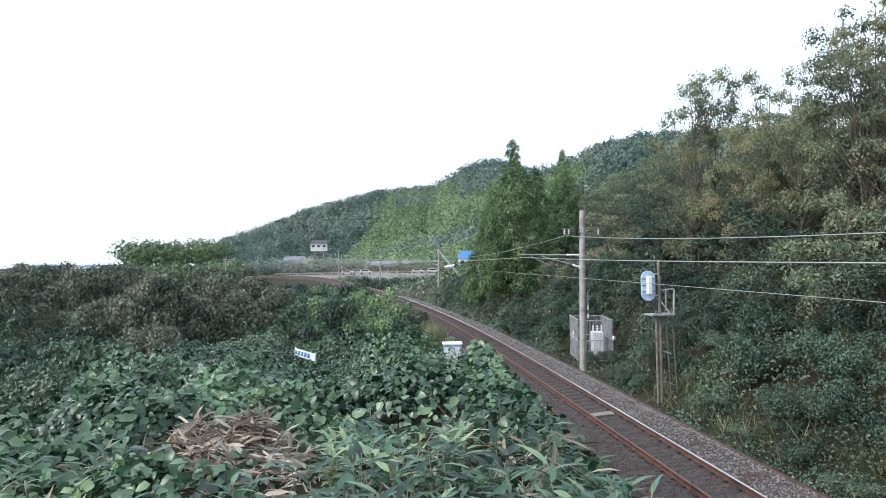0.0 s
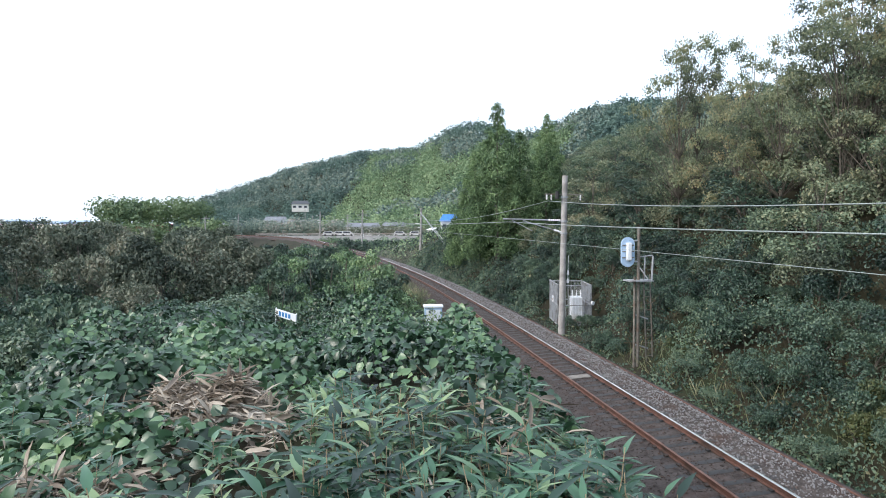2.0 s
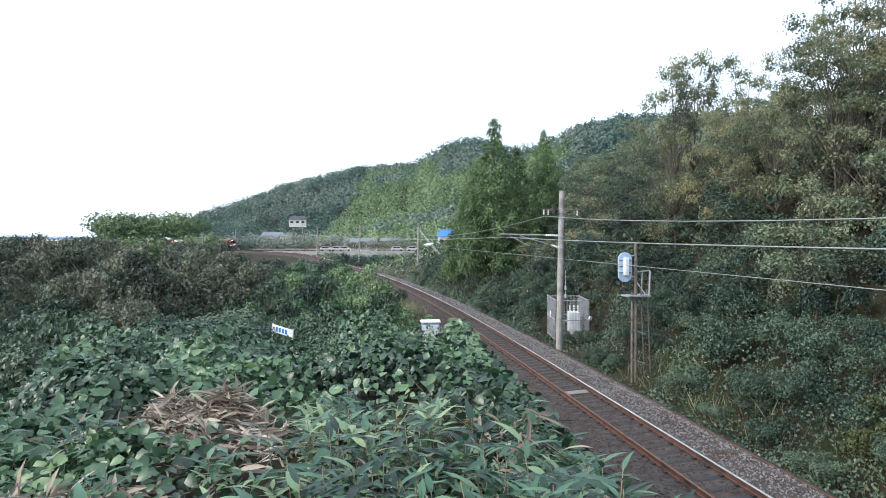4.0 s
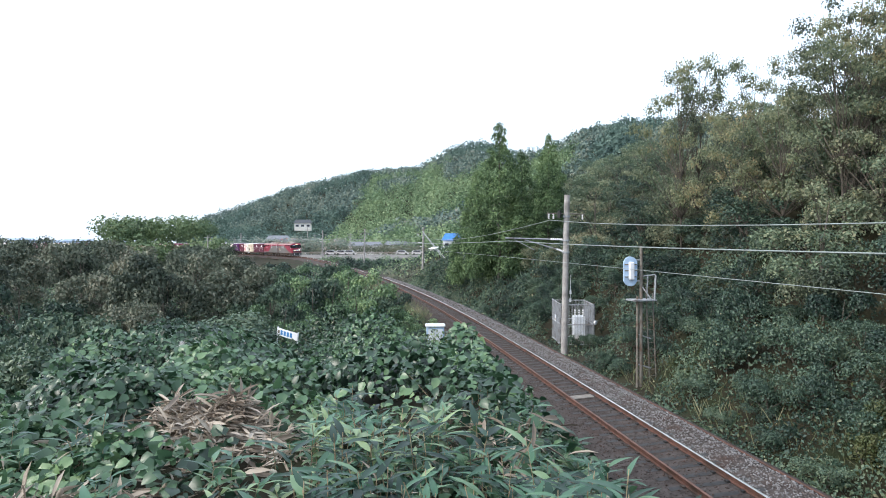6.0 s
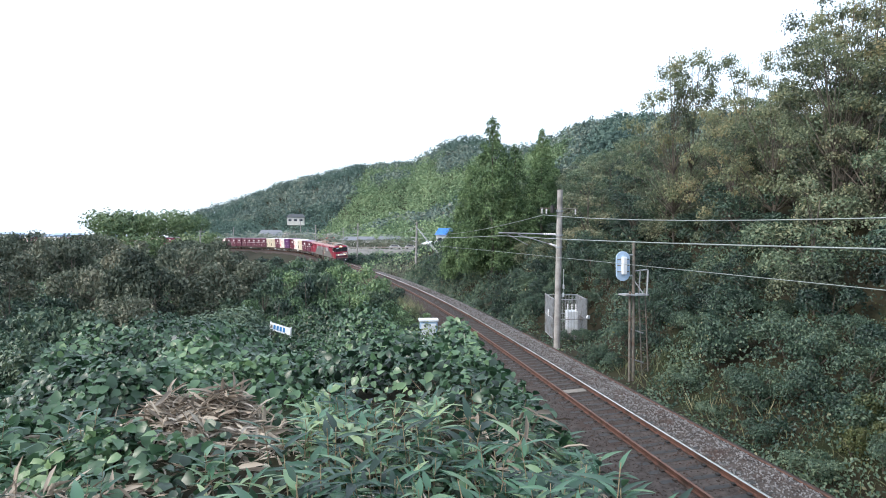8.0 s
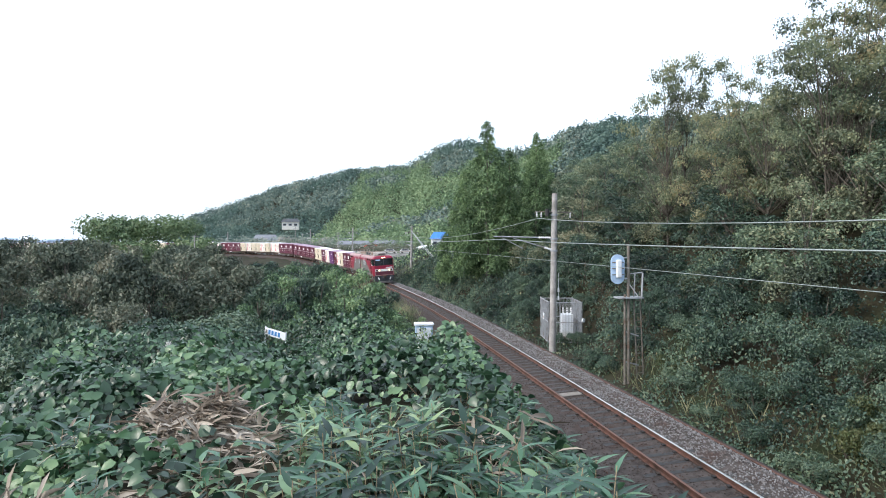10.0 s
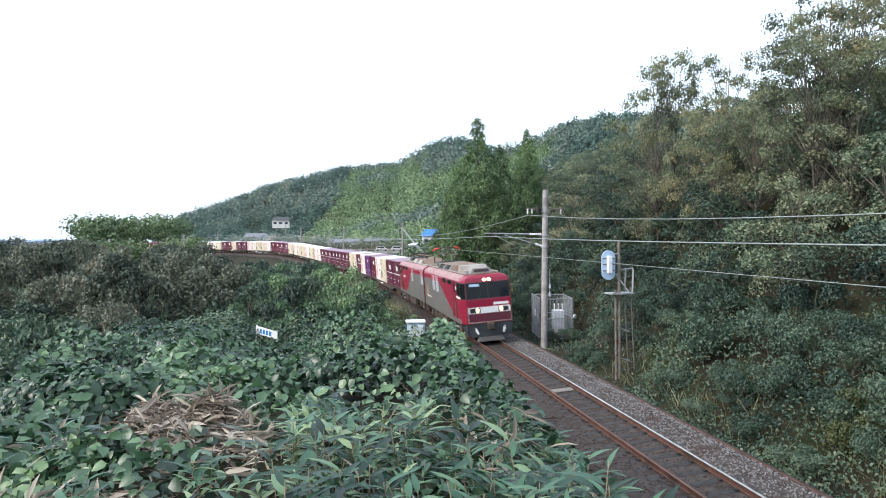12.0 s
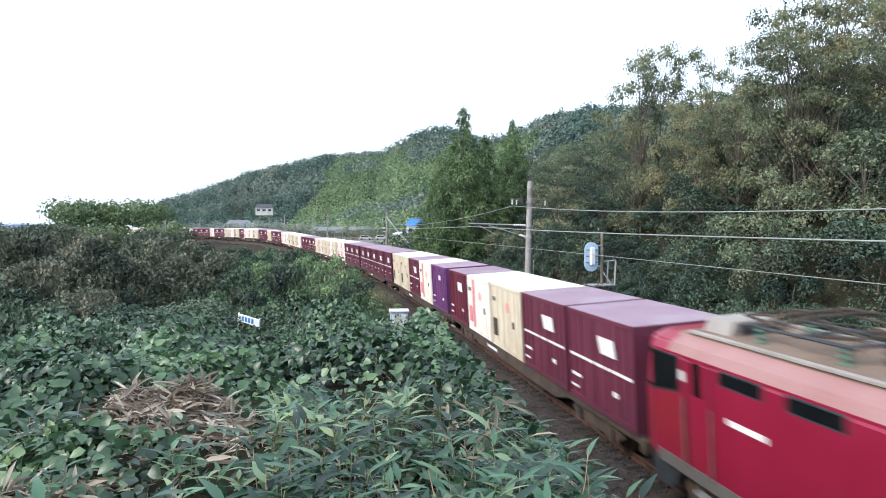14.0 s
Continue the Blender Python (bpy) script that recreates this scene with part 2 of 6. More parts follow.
L_BAMBOO = leaf_material("bamboo_leaf", [(0.061, 0.108, 0.074), (0.122, 0.194, 0.118), (0.215, 0.31, 0.172), (0.348, 0.438, 0.251)], 0.6, patch=0.07, gloss=0.2)
L_BELT = leaf_material("tree_belt_leaf", [(0.075, 0.125, 0.07), (0.12, 0.185, 0.095), (0.175, 0.245, 0.12), (0.24, 0.29, 0.145)], patch=0.1)
L_VINE = leaf_material("vine_bush_leaf", [(0.028, 0.059, 0.034), (0.077, 0.144, 0.075), (0.183, 0.291, 0.143), (0.389, 0.49, 0.246)], 0.45, patch=0.3, gloss=0.45)
L_PLUME = leaf_material("silver_grass_plume", [(0.3, 0.29, 0.27), (0.42, 0.41, 0.39), (0.52, 0.51, 0.49), (0.6, 0.59, 0.57)], 0.8, patch=1.5)
M_LOUVRE = material("louvre_pale", (0.45, 0.47, 0.51), (0.56, 0.58, 0.62), 0.45, bump=0.0)
L_YELLOW = leaf_material("yellowing_leaf", [(0.035, 0.065, 0.035), (0.06, 0.09, 0.04), (0.115, 0.12, 0.045), (0.09, 0.12, 0.05)], patch=0.5)


# ---- mesh helpers ----
def mesh_of(name, verts, faces, mats, index=None, smooth=False):
    me = bpy.data.meshes.new(name)
    me.from_pydata([tuple(v) for v in verts], [], [tuple(f) for f in faces])
    for m in mats:
        me.materials.append(m)
    if index is not None:
        me.polygons.foreach_set("material_index", index)
    if smooth:
        me.polygons.foreach_set("use_smooth", [True] * len(me.polygons))
    me.update()
    return me


def quads_mesh(name, co, faces, mat):
    """A large mesh from arrays: co (n, 3), faces (m, k)."""
    me = bpy.data.meshes.new(name)
    co, faces = np.asarray(co, np.float32), np.asarray(faces, np.int32)
    k = faces.shape[1]
    me.vertices.add(len(co))
    me.vertices.foreach_set("co", co.ravel())
    me.loops.add(faces.size)
    me.loops.foreach_set("vertex_index", faces.ravel())
    me.polygons.add(len(faces))
    me.polygons.foreach_set("loop_start", np.arange(0, faces.size, k, dtype=np.int32))
    me.materials.append(mat)
    me.update(calc_edges=True)
    return me


def empty(name, m=Matrix(), label="", category="", group="", kind=""):
    ob = new(name)
    ob.matrix_world = m
    return tagged(ob, label, category, group, kind)


def put(name, me, m=Matrix(), label="", category="", group="", kind=""):
    ob = new(name, me)
    ob.matrix_world = m
    return tagged(ob, label, category, group, kind)


def child(name, me, parent, m=Matrix(), label=""):
    ob = new(name, me)
    ob.parent = parent
    ob.matrix_basis = m
    return tagged(ob, label)


def part(name, bm, mat, parent, label="", m=Matrix(), smooth=False):
    me = bpy.data.meshes.new(name)
    bm.to_mesh(me)
    bm.free()
    for x in (mat if isinstance(mat, (list, tuple)) else [mat]):
        me.materials.append(x)
    if smooth:
        me.polygons.foreach_set("use_smooth", [True] * len(me.polygons))
    return child(name, me, parent, m, label)


def box(bm, x0, x1, y0, y1, z0, z1, bevel=0.0, m=None):
    vs = [bm.verts.new((x, y, z)) for x in (x0, x1) for y in (y0, y1) for z in (z0, z1)]
    fs = [bm.faces.new([vs[i] for i in q]) for q in ((0, 1, 3, 2), (4, 6, 7, 5), (0, 4, 5, 1), (2, 3, 7, 6), (0, 2, 6, 4), (1, 5, 7, 3))]
    if m is not None:
        for v in vs:
            v.co = m @ v.co
    if bevel:
        es = list({e for f in fs for e in f.edges})
        bmesh.ops.bevel(bm, geom=es, offset=bevel, segments=1, affect="EDGES", clamp_overlap=True)
    return vs


def bm_box(*a, bevel=0.0, m=None):
    bm = bmesh.new()
    box(bm, *a, bevel=bevel, m=m)
    return bm


def tube(bm, p, q, r0, r1=None, n=8, caps=True):
    """A tapered round bar from p to q."""
    r1 = r0 if r1 is None else r1
    p, q = Vector(p), Vector(q)
    d = (q - p).normalized()
    u = d.orthogonal().normalized()
    w = d.cross(u)
    ring = [[bm.verts.new(c + (u * math.cos(a) + w * math.sin(a)) * r) for a in (2 * math.pi * i / n for i in range(n))] for c, r in ((p, r0), (q, r1))]
    for i in range(n):
        bm.faces.new((ring[0][i], ring[0][(i + 1) % n], ring[1][(i + 1) % n], ring[1][i]))
    if caps:
        bm.faces.new(ring[0][::-1])
        bm.faces.new(ring[1])


def bm_tube(*a, **k):
    bm = bmesh.new()
    tube(bm, *a, **k)
    return bm


def prism(bm, pts, axis, a, b):
    """A polygon of pts drawn out from a to b along axis 'x', 'y' or 'z'."""
    def at(p, t):
        return {"x": (t, p[0], p[1]), "y": (p[0], t, p[1]), "z": (p[0], p[1], t)}[axis]
    va, vb = [bm.verts.new(at(p, a)) for p in pts], [bm.verts.new(at(p, b)) for p in pts]
    n = len(pts)
    for i in range(n):
        bm.faces.new((va[i], va[(i + 1) % n], vb[(i + 1) % n], vb[i]))
    bm.faces.new(va[::-1])
    bm.faces.new(vb)
    bmesh.ops.recalc_face_normals(bm, faces=bm.faces)


def bm_prism(*a):
    bm = bmesh.new()
    prism(bm, *a)
    return bm


def wire_curve(name, pts, r, mat, label="", category="", parent=None):
    """A taut wire through pts, as a thin round bar."""
    verts, faces, n = [], [], 5
    pts = [Vector(p) for p in pts]
    for i, p in enumerate(pts):
        d = (pts[min(i + 1, len(pts) - 1)] - pts[max(i - 1, 0)]).normalized()
        u = d.cross(Vector((0, 0, 1))).normalized()
        w = u.cross(d)
        verts += [p + (u * math.cos(2 * math.pi * k / n) + w * math.sin(2 * math.pi * k / n)) * r for k in range(n)]
    for i in range(len(pts) - 1):
        faces += [(i * n + k, i * n + (k + 1) % n, (i + 1) * n + (k + 1) % n, (i + 1) * n + k) for k in range(n)]
    me = mesh_of(name, verts, faces, [mat], smooth=True)
    return child(name, me, parent, label=label) if parent else put(name, me, label=label, category=category)


def unit(v):
    return v / np.maximum(np.linalg.norm(v, axis=1, keepdims=True), 1e-9)


def leaves(name, base, way, normal, length, width, mat, fold=0.25, droop=0.2, steps=1, shape=None):
    """Many leaves in one mesh: from base along way, folded along the midrib, drooping to the tip."""
    n = len(base)
    way = unit(way)
    side = unit(np.cross(way, normal))
    up = np.cross(side, way)
    length, width = np.broadcast_to(length, n)[:, None], np.broadcast_to(width, n)[:, None]
    if steps == 1:
        mid = base + way * length * 0.45
        tip = base + way * length - up * length * droop
        rise = up * width * fold
        co = np.stack([base, mid + side * width / 2 + rise, tip, mid - side * width / 2 + rise], 1)
        faces = np.array([[0, 1, 2], [0, 2, 3]])
        nv = 4
    else:
        shape = shape or [0.55, 1.0, 0.7]
        cols = [base]
        k = len(shape)
        for i, wd in enumerate(shape):
            t = (i + 0.75) / (k + 0.55)
            c = base + way * length * t - up * length * droop * t * t
            cols += [c + side * width * wd / 2 + up * width * fold * wd, c, c - side * width * wd / 2 + up * width * fold * wd]
        cols.append(base + way * length - up * length * droop)
        co = np.stack(cols, 1)
        nv = len(cols)
        fs = [[0, 1, 2], [0, 2, 3]]
        for i in range(k - 1):
            a = 1 + 3 * i
            fs += [[a, a + 3, a + 4], [a, a + 4, a + 1], [a + 1, a + 4, a + 5], [a + 1, a + 5, a + 2]]
        a = 1 + 3 * (k - 1)
        fs += [[a, nv - 1, a + 1], [a + 1, nv - 1, a + 2]]
        faces = np.array(fs)
    f = (faces[None] + (np.arange(n) * nv)[:, None, None]).reshape(-1, 3)
    return quads_mesh(name, co.reshape(-1, 3), f, mat)


def random_ways(n):
    return unit(rng.normal(size=(n, 3)))


# ---- the line of the track and the lie of the land ----
# heading, in degrees to the left of +y, along the line; s in metres
HEAD_S = np.array([-80, 55, 72, 92, 112, 142, 155, 300, 900], float)
HEAD_A = np.array([8.0, 8.6, 9.8, 12.2, 13.9, 16.0, 18.5, 52.0, 52.0])
DS = 1.0
S = np.arange(-80, 900, DS)
ANG = np.radians(np.interp(S, HEAD_S, HEAD_A))
TX, TY = np.cumsum(-np.sin(ANG) * DS), np.cumsum(np.cos(ANG) * DS)
I0 = int(np.argmin(abs(S - 55)))
TX, TY = TX - TX[I0] + 4.56, TY - TY[I0] + 26.4
CANT = radians(3.6)


def climb(s):
    """The rise of the line beyond the bend."""
    t = np.clip((s - 150) / 65, 0, 1)
    return 1.5 * t * t * (3 - 2 * t)


def line(s):
    """Centre of the track at rail top, with the unit vectors away from the eye, to the right and up."""
    x, y, a = np.interp(s, S, TX), np.interp(s, S, TY), np.interp(s, S, ANG)
    ahead = Vector((-math.sin(a), math.cos(a), 0))
    flat = Vector((math.cos(a), math.sin(a), 0))
    right = flat * math.cos(CANT) + Vector((0, 0, 1)) * math.sin(CANT)
    up = right.cross(ahead)
    return Vector((x, y, -0.036 + float(climb(s)))), ahead, right, up


def beside(s, o, z):
    """A point o metres to the right of the track's centre at s, at the height z."""
    c, ahead, right, up = line(s)
    flat = Vector((right.x, right.y, 0)).normalized()
    return Vector((c.x + flat.x * o, c.y + flat.y * o, z))


def offset(x, y):
    """Signed distance to the right of the track, and s, for arrays."""
    x, y = np.atleast_1d(np.asarray(x, float)), np.atleast_1d(np.asarray(y, float))
    o, ss = np.empty(x.shape), np.empty(x.shape)
    px, py, pa, ps = TX[::4], TY[::4], ANG[::4], S[::4]
    for i in range(0, len(x), 4000):
        a, b = x[i:i + 4000, None] - px, y[i:i + 4000, None] - py
        j = np.argmin(a * a + b * b, 1)
        k = np.arange(len(j))
        o[i:i + 4000] = a[k, j] * np.cos(pa[j]) + b[k, j] * np.sin(pa[j])
        ss[i:i + 4000] = ps[j]
    return o, ss


WAVES = [(rng.uniform(-1, 1, 2), rng.uniform(0, 6.28)) for _ in range(14)]


def waves(x, y, size):
    """A smooth uneven field, about -1 to 1, with lumps of that size in metres."""
    v = 0
    for (d, p) in WAVES:
        v = v + np.sin((x * d[0] + y * d[1]) * 4.5 / size + p)
    return v / 4.0


def smooth(a, b, x):
    t = np.clip((x - a) / (b - a), 0, 1)
    return t * t * (3 - 2 * t)


# ridge of the far hill: azimuth in degrees to the right, elevation in degrees, distance
RIDGE_A = np.array([-40, -23, -21, -19, -17, -14.4, -11.4, -8.4, -5.4, -2.3, 0.3, 2, 4, 6.5, 9, 11, 14, 18.5, 24, 40, 70])
RIDGE_E = np.array([0, 0.2, 2.3, 3.0, 3.7, 4.75, 5.5, 6.2, 6.7, 7.0, 8.1, 8.6, 8.8, 8.2, 8.5, 9.5, 10.2, 10.8, 10.6, 8, 4])
RIDGE_D = np.interp(RIDGE_A, [-40, -23, -12, -2, 5, 9, 14, 18, 24, 40, 70], [600, 600, 540, 500, 440, 400, 360, 330, 300, 260, 260])
FOOT_D = np.interp(RIDGE_A, [-40, -23, -21, -17, -12, -7, -2, 5, 9, 14, 18, 24, 40], [420, 420, 400, 380, 330, 270, 240, 230, 220, 200, 180, 170, 160])


def brow(az):
    """How far from the eye the bank breaks off into the hollow, by azimuth."""
    return np.interp(az, [-180, -120, -50, -36, -29, -20, -14], [90, 60, 8, 9, 14.5, 24, 90])


def land(x, y):
    """Height of the ground."""
    x, y = np.atleast_1d(np.asarray(x, float)), np.atleast_1d(np.asarray(y, float))
    o, s = offset(x, y)
    r, az = np.hypot(x, y), np.degrees(np.arctan2(x, y))
    # the bank on the eye's side, falling away from it
    bank = 4.05 - 0.02 * np.clip(y, -5, 5) - 0.142 * np.clip(y - 5, 0, 60) - 0.03 * np.clip(-x - 6, 0, 60) + 0.12 * waves(x, y, 9) * smooth(5, 12, y)
    bank = bank - 0.24 * np.clip(r - brow(az), 0, 14)
    bank = np.maximum(bank, -1.0 + 0.3 * waves(x, y, 14))
    left = np.minimum(bank, -0.45 + np.clip(-o - 2.85, 0, 50) * 1.03)
    far_left = -1.0 + 0.3 * waves(x, y, 20)
    left = left + (far_left - left) * smooth(55, 75, s - 29)
    # the cutting on the other side
    hill = (np.clip(o - 3.6, 0, 20) * 0.6 + np.clip(o - 23.6, 0, 40) * 0.3) * (1 - smooth(120, 175, s)) * smooth(-75, -45, s)
    right = -0.55 + hill + 0.3 * waves(x, y, 8) * smooth(4, 8, o)
    z = np.where(o > 0, right, left)
    z = np.where(abs(o) < 2.9, -0.5, z)
    z = z + climb(s) * (1 - smooth(5, 16, abs(o)))
    # a levelled pad for the fenced cases
    pad = smooth(60.5, 63.5, s) * (1 - smooth(69.5, 72, s)) * (1 - smooth(7.0, 8.5, o)) * (o > 0)
    z = z + (-0.55 - z) * pad
    # the far hill
    ra, re = np.interp(az, RIDGE_A, RIDGE_E), np.interp(az, RIDGE_A, RIDGE_D)
    fd = np.interp(az, RIDGE_A, FOOT_D)
    top = np.tan(np.radians(ra)) * re + 5.6 - 8.5
    top = np.where((az < -30) | (az > 60), 0, np.maximum(top, 0))
    rise = smooth(0, 1, (r - fd) / (re - fd) * 0.96 + 0.02)
    over = 1 - smooth(0, 500, r - re)
    h2 = top * rise * over * (r > fd * 0.8)
    h2 = h2 + waves(x, y, 60) * 2.5 * smooth(0, 60, r - fd) * (top > 3)
    return np.maximum(z, z * 0 + np.where(r > fd, h2 + np.minimum(z, 0), z))


def ground_at(x, y):
    return float(land(x, y)[0])


# ---- ground ----
def build_ground():
    radii = np.concatenate([[0.0], np.geomspace(0.6, 3500, 190)])
    turn = np.radians(np.concatenate([np.linspace(-60, 60, 330), np.linspace(62, 298, 80)]))
    n = len(turn)
    r, a = np.meshgrid(radii, turn, indexing="ij")
    x, y = (r * np.sin(a)).ravel(), (r * np.cos(a)).ravel()
    co = np.stack([x, y, land(x, y)], 1)
    i, j = np.meshgrid(np.arange(len(radii) - 1), np.arange(n), indexing="ij")
    k = (j + 1) % n
    f = np.stack([i * n + j, i * n + k, (i + 1) * n + k, (i + 1) * n + j], -1).reshape(-1, 4)
    me = quads_mesh("ground", co, f, M_SOIL)
    me.polygons.foreach_set("use_smooth", [True] * len(me.polygons))
    put("ground", me, label="dark earth under vines, cutting and far hill", category="ground", kind="structure")


build_ground()


# ---- railway track ----
def sweep(name, section, s0, s1, step, mats, index=None, open_ends=False):
    """A section of (right, up) points drawn along the track."""
    verts, faces, ix = [], [], []
    ss = np.arange(s0, s1 + 0.01, step)
    n = len(section)
    for s in ss:
        c, ahead, right, up = line(s)
        verts += [c + right * p[0] + up * p[1] for p in section]
    for i in range(len(ss) - 1):
        for k in range(n - (1 if open_ends else 0)):
            faces.append((i * n + k, (i + 1) * n + k, (i + 1) * n + (k + 1) % n, i * n + (k + 1) % n))
            ix.append(index[k] if index else 0)
    return mesh_of(name, verts, faces, mats, ix)


def rail_section(o):
    p = [(-0.062, -0.153), (-0.062, -0.14), (-0.012, -0.122), (-0.009, -0.05), (-0.034, -0.038), (-0.034, -0.006), (-0.026, 0.0),
         (0.026, 0.0), (0.034, -0.006), (0.034, -0.038), (0.009, -0.05), (0.012, -0.122), (0.062, -0.14), (0.062, -0.153)]
    return [(o + a, b) for a, b in p]


track = empty("railway_track", label="single curved railway track on brown stone ballast", category="railway track", kind="structure")
HEADS = [1 if k in (5, 6, 7) else 0 for k in range(14)]
# left head mirrors no sky towards the eye; that is painted as brown
for side, head, text in ((-0.566, M_GLINTLESS, "rusty rail, its head coloured brown where no sky glint shows"), (0.566, M_RAILTOP, "rusty rail with a polished running head")):
    child("rail", sweep("rail", rail_section(side), 20, 300, 1.0, [M_RUST, head], HEADS), track, label=text)
bed = [(-2.9, -0.75), (-2.5, -0.42), (-1.65, -0.18), (-0.75, -0.172), (0.0, -0.178), (0.75, -0.172), (1.7, -0.16), (2.5, -0.42), (2.9, -0.75)]
child("ballast_bed", sweep("ballast_bed", bed, 10, 420, 1.0, [M_BALLAST], open_ends=True), track, label="brown-grey stone ballast")


def ballast_stones(s0, s1, count, size, o0=-2.45, o1=2.5, mat=M_STONE):
    """Loose angular stones over the ballast."""
    base = np.array([(1, 0, 0), (-1, 0, 0), (0, 1, 0), (0, -1, 0), (0, 0, 1), (0, 0, -1)], float)
    fc = np.array([(0, 2, 4), (2, 1, 4), (1, 3, 4), (3, 0, 4), (2, 0, 5), (1, 2, 5), (3, 1, 5), (0, 3, 5)])
    ss, oo = rng.uniform(s0, s1, count), rng.uniform(o0, o1, count)
    zz = np.interp(oo, [b[0] for b in bed], [b[1] for b in bed])
    keep = (abs(abs(oo) - 0.566) > 0.09)
    co = []
    for s, o, z in zip(ss[keep], oo[keep], zz[keep]):
        c, ahead, right, up = line(s)
        k = size * rng.uniform(0.5, 1.3)
        q = np.array(c + right * o + up * (z + k * 0.2))
        co.append(q + base * rng.uniform(0.6, 1.2, (6, 1)) * k * np.array([1, 1, 0.7]) @ np.linalg.qr(rng.normal(size=(3, 3)))[0])
    n = len(co)
    f = (fc[None] + (np.arange(n) * 6)[:, None, None]).reshape(-1, 3)
    return quads_mesh("stones", np.concatenate(co), f, mat)


tagged(child("grey_stones", ballast_stones(34, 80, 12000, 0.034, 0.7, 2.1), track, label="pale grey ballast stones"), kind="stuff")
tagged(child("grey_stones", ballast_stones(80, 130, 5000, 0.05, 0.7, 2.3), track, label="pale grey ballast stones"), kind="stuff")
tagged(child("brown_stones", ballast_stones(34, 80, 11000, 0.034, -2.4, 0.7, M_BROWNSTONE), track, label="brake-dust brown ballast stones"), kind="stuff")
tagged(child("brown_stones", ballast_stones(80, 120, 4000, 0.045, -2.4, 0.7, M_BROWNSTONE), track, label="brake-dust brown ballast stones"), kind="stuff")


def sleeper_mesh():
    bm = bmesh.new()
    box(bm, -1.05, 1.05, -0.11, 0.11, -0.3, -0.165, bevel=0.012)
    n_wood = len(bm.faces)
    for o in (-0.566, 0.566):
        for d in (-0.105, 0.105):
            box(bm, o + d - 0.04, o + d + 0.04, -0.06, 0.06, -0.165, -0.125)
    me = bpy.data.meshes.new("sleeper")
    bm.to_mesh(me)
    bm.free()
    me.materials.append(M_SLEEPER)
    me.materials.append(M_DARK)
    me.polygons.foreach_set("material_index", [0 if i < n_wood else 1 for i in range(len(me.polygons))])
    return me


SLEEPER = sleeper_mesh()


def track_matrix(s):
    c, ahead, right, up = line(s)
    m = Matrix((right, ahead, up)).transposed().to_4x4()
    m.translation = c
    return m


for i in range(190):
    child("sleeper", SLEEPER, track, track_matrix(32 + i * 0.6))
# an old rail left lying along the shoulder of the ballast
spare = sweep("spare_rail", [(o, z - 0.27) for o, z in rail_section(2.15)], 28, 66, 1.0, [M_RUST])
put("spare_rail", spare, label="rust-brown spare rail lying along the ballast shoulder", category="rail")
bm = bmesh.new()
for k in range(3):
    box(bm, -0.42, 0.42, -0.2 + k * 0.15, -0.08 + k * 0.15, -0.155, -0.125)
plank = bpy.data.meshes.new("crossing_board")
bm.to_mesh(plank)
bm.free()
plank.materials.append(M_PLANK)
put("crossing_board", plank, track_matrix(51.8), label="pale weathered boards between the rails", category="board")


# ---- overhead line ----
def insulator(bm, p, q, r=0.05, n=4):
    p, q = Vector(p), Vector(q)
    tube(bm, p, q, r * 0.4)
    for i in range(n):
        a, b = p.lerp(q, (i + 0.3) / n), p.lerp(q, (i + 0.75) / n)
        tube(bm, a, b, r, r * 0.6)


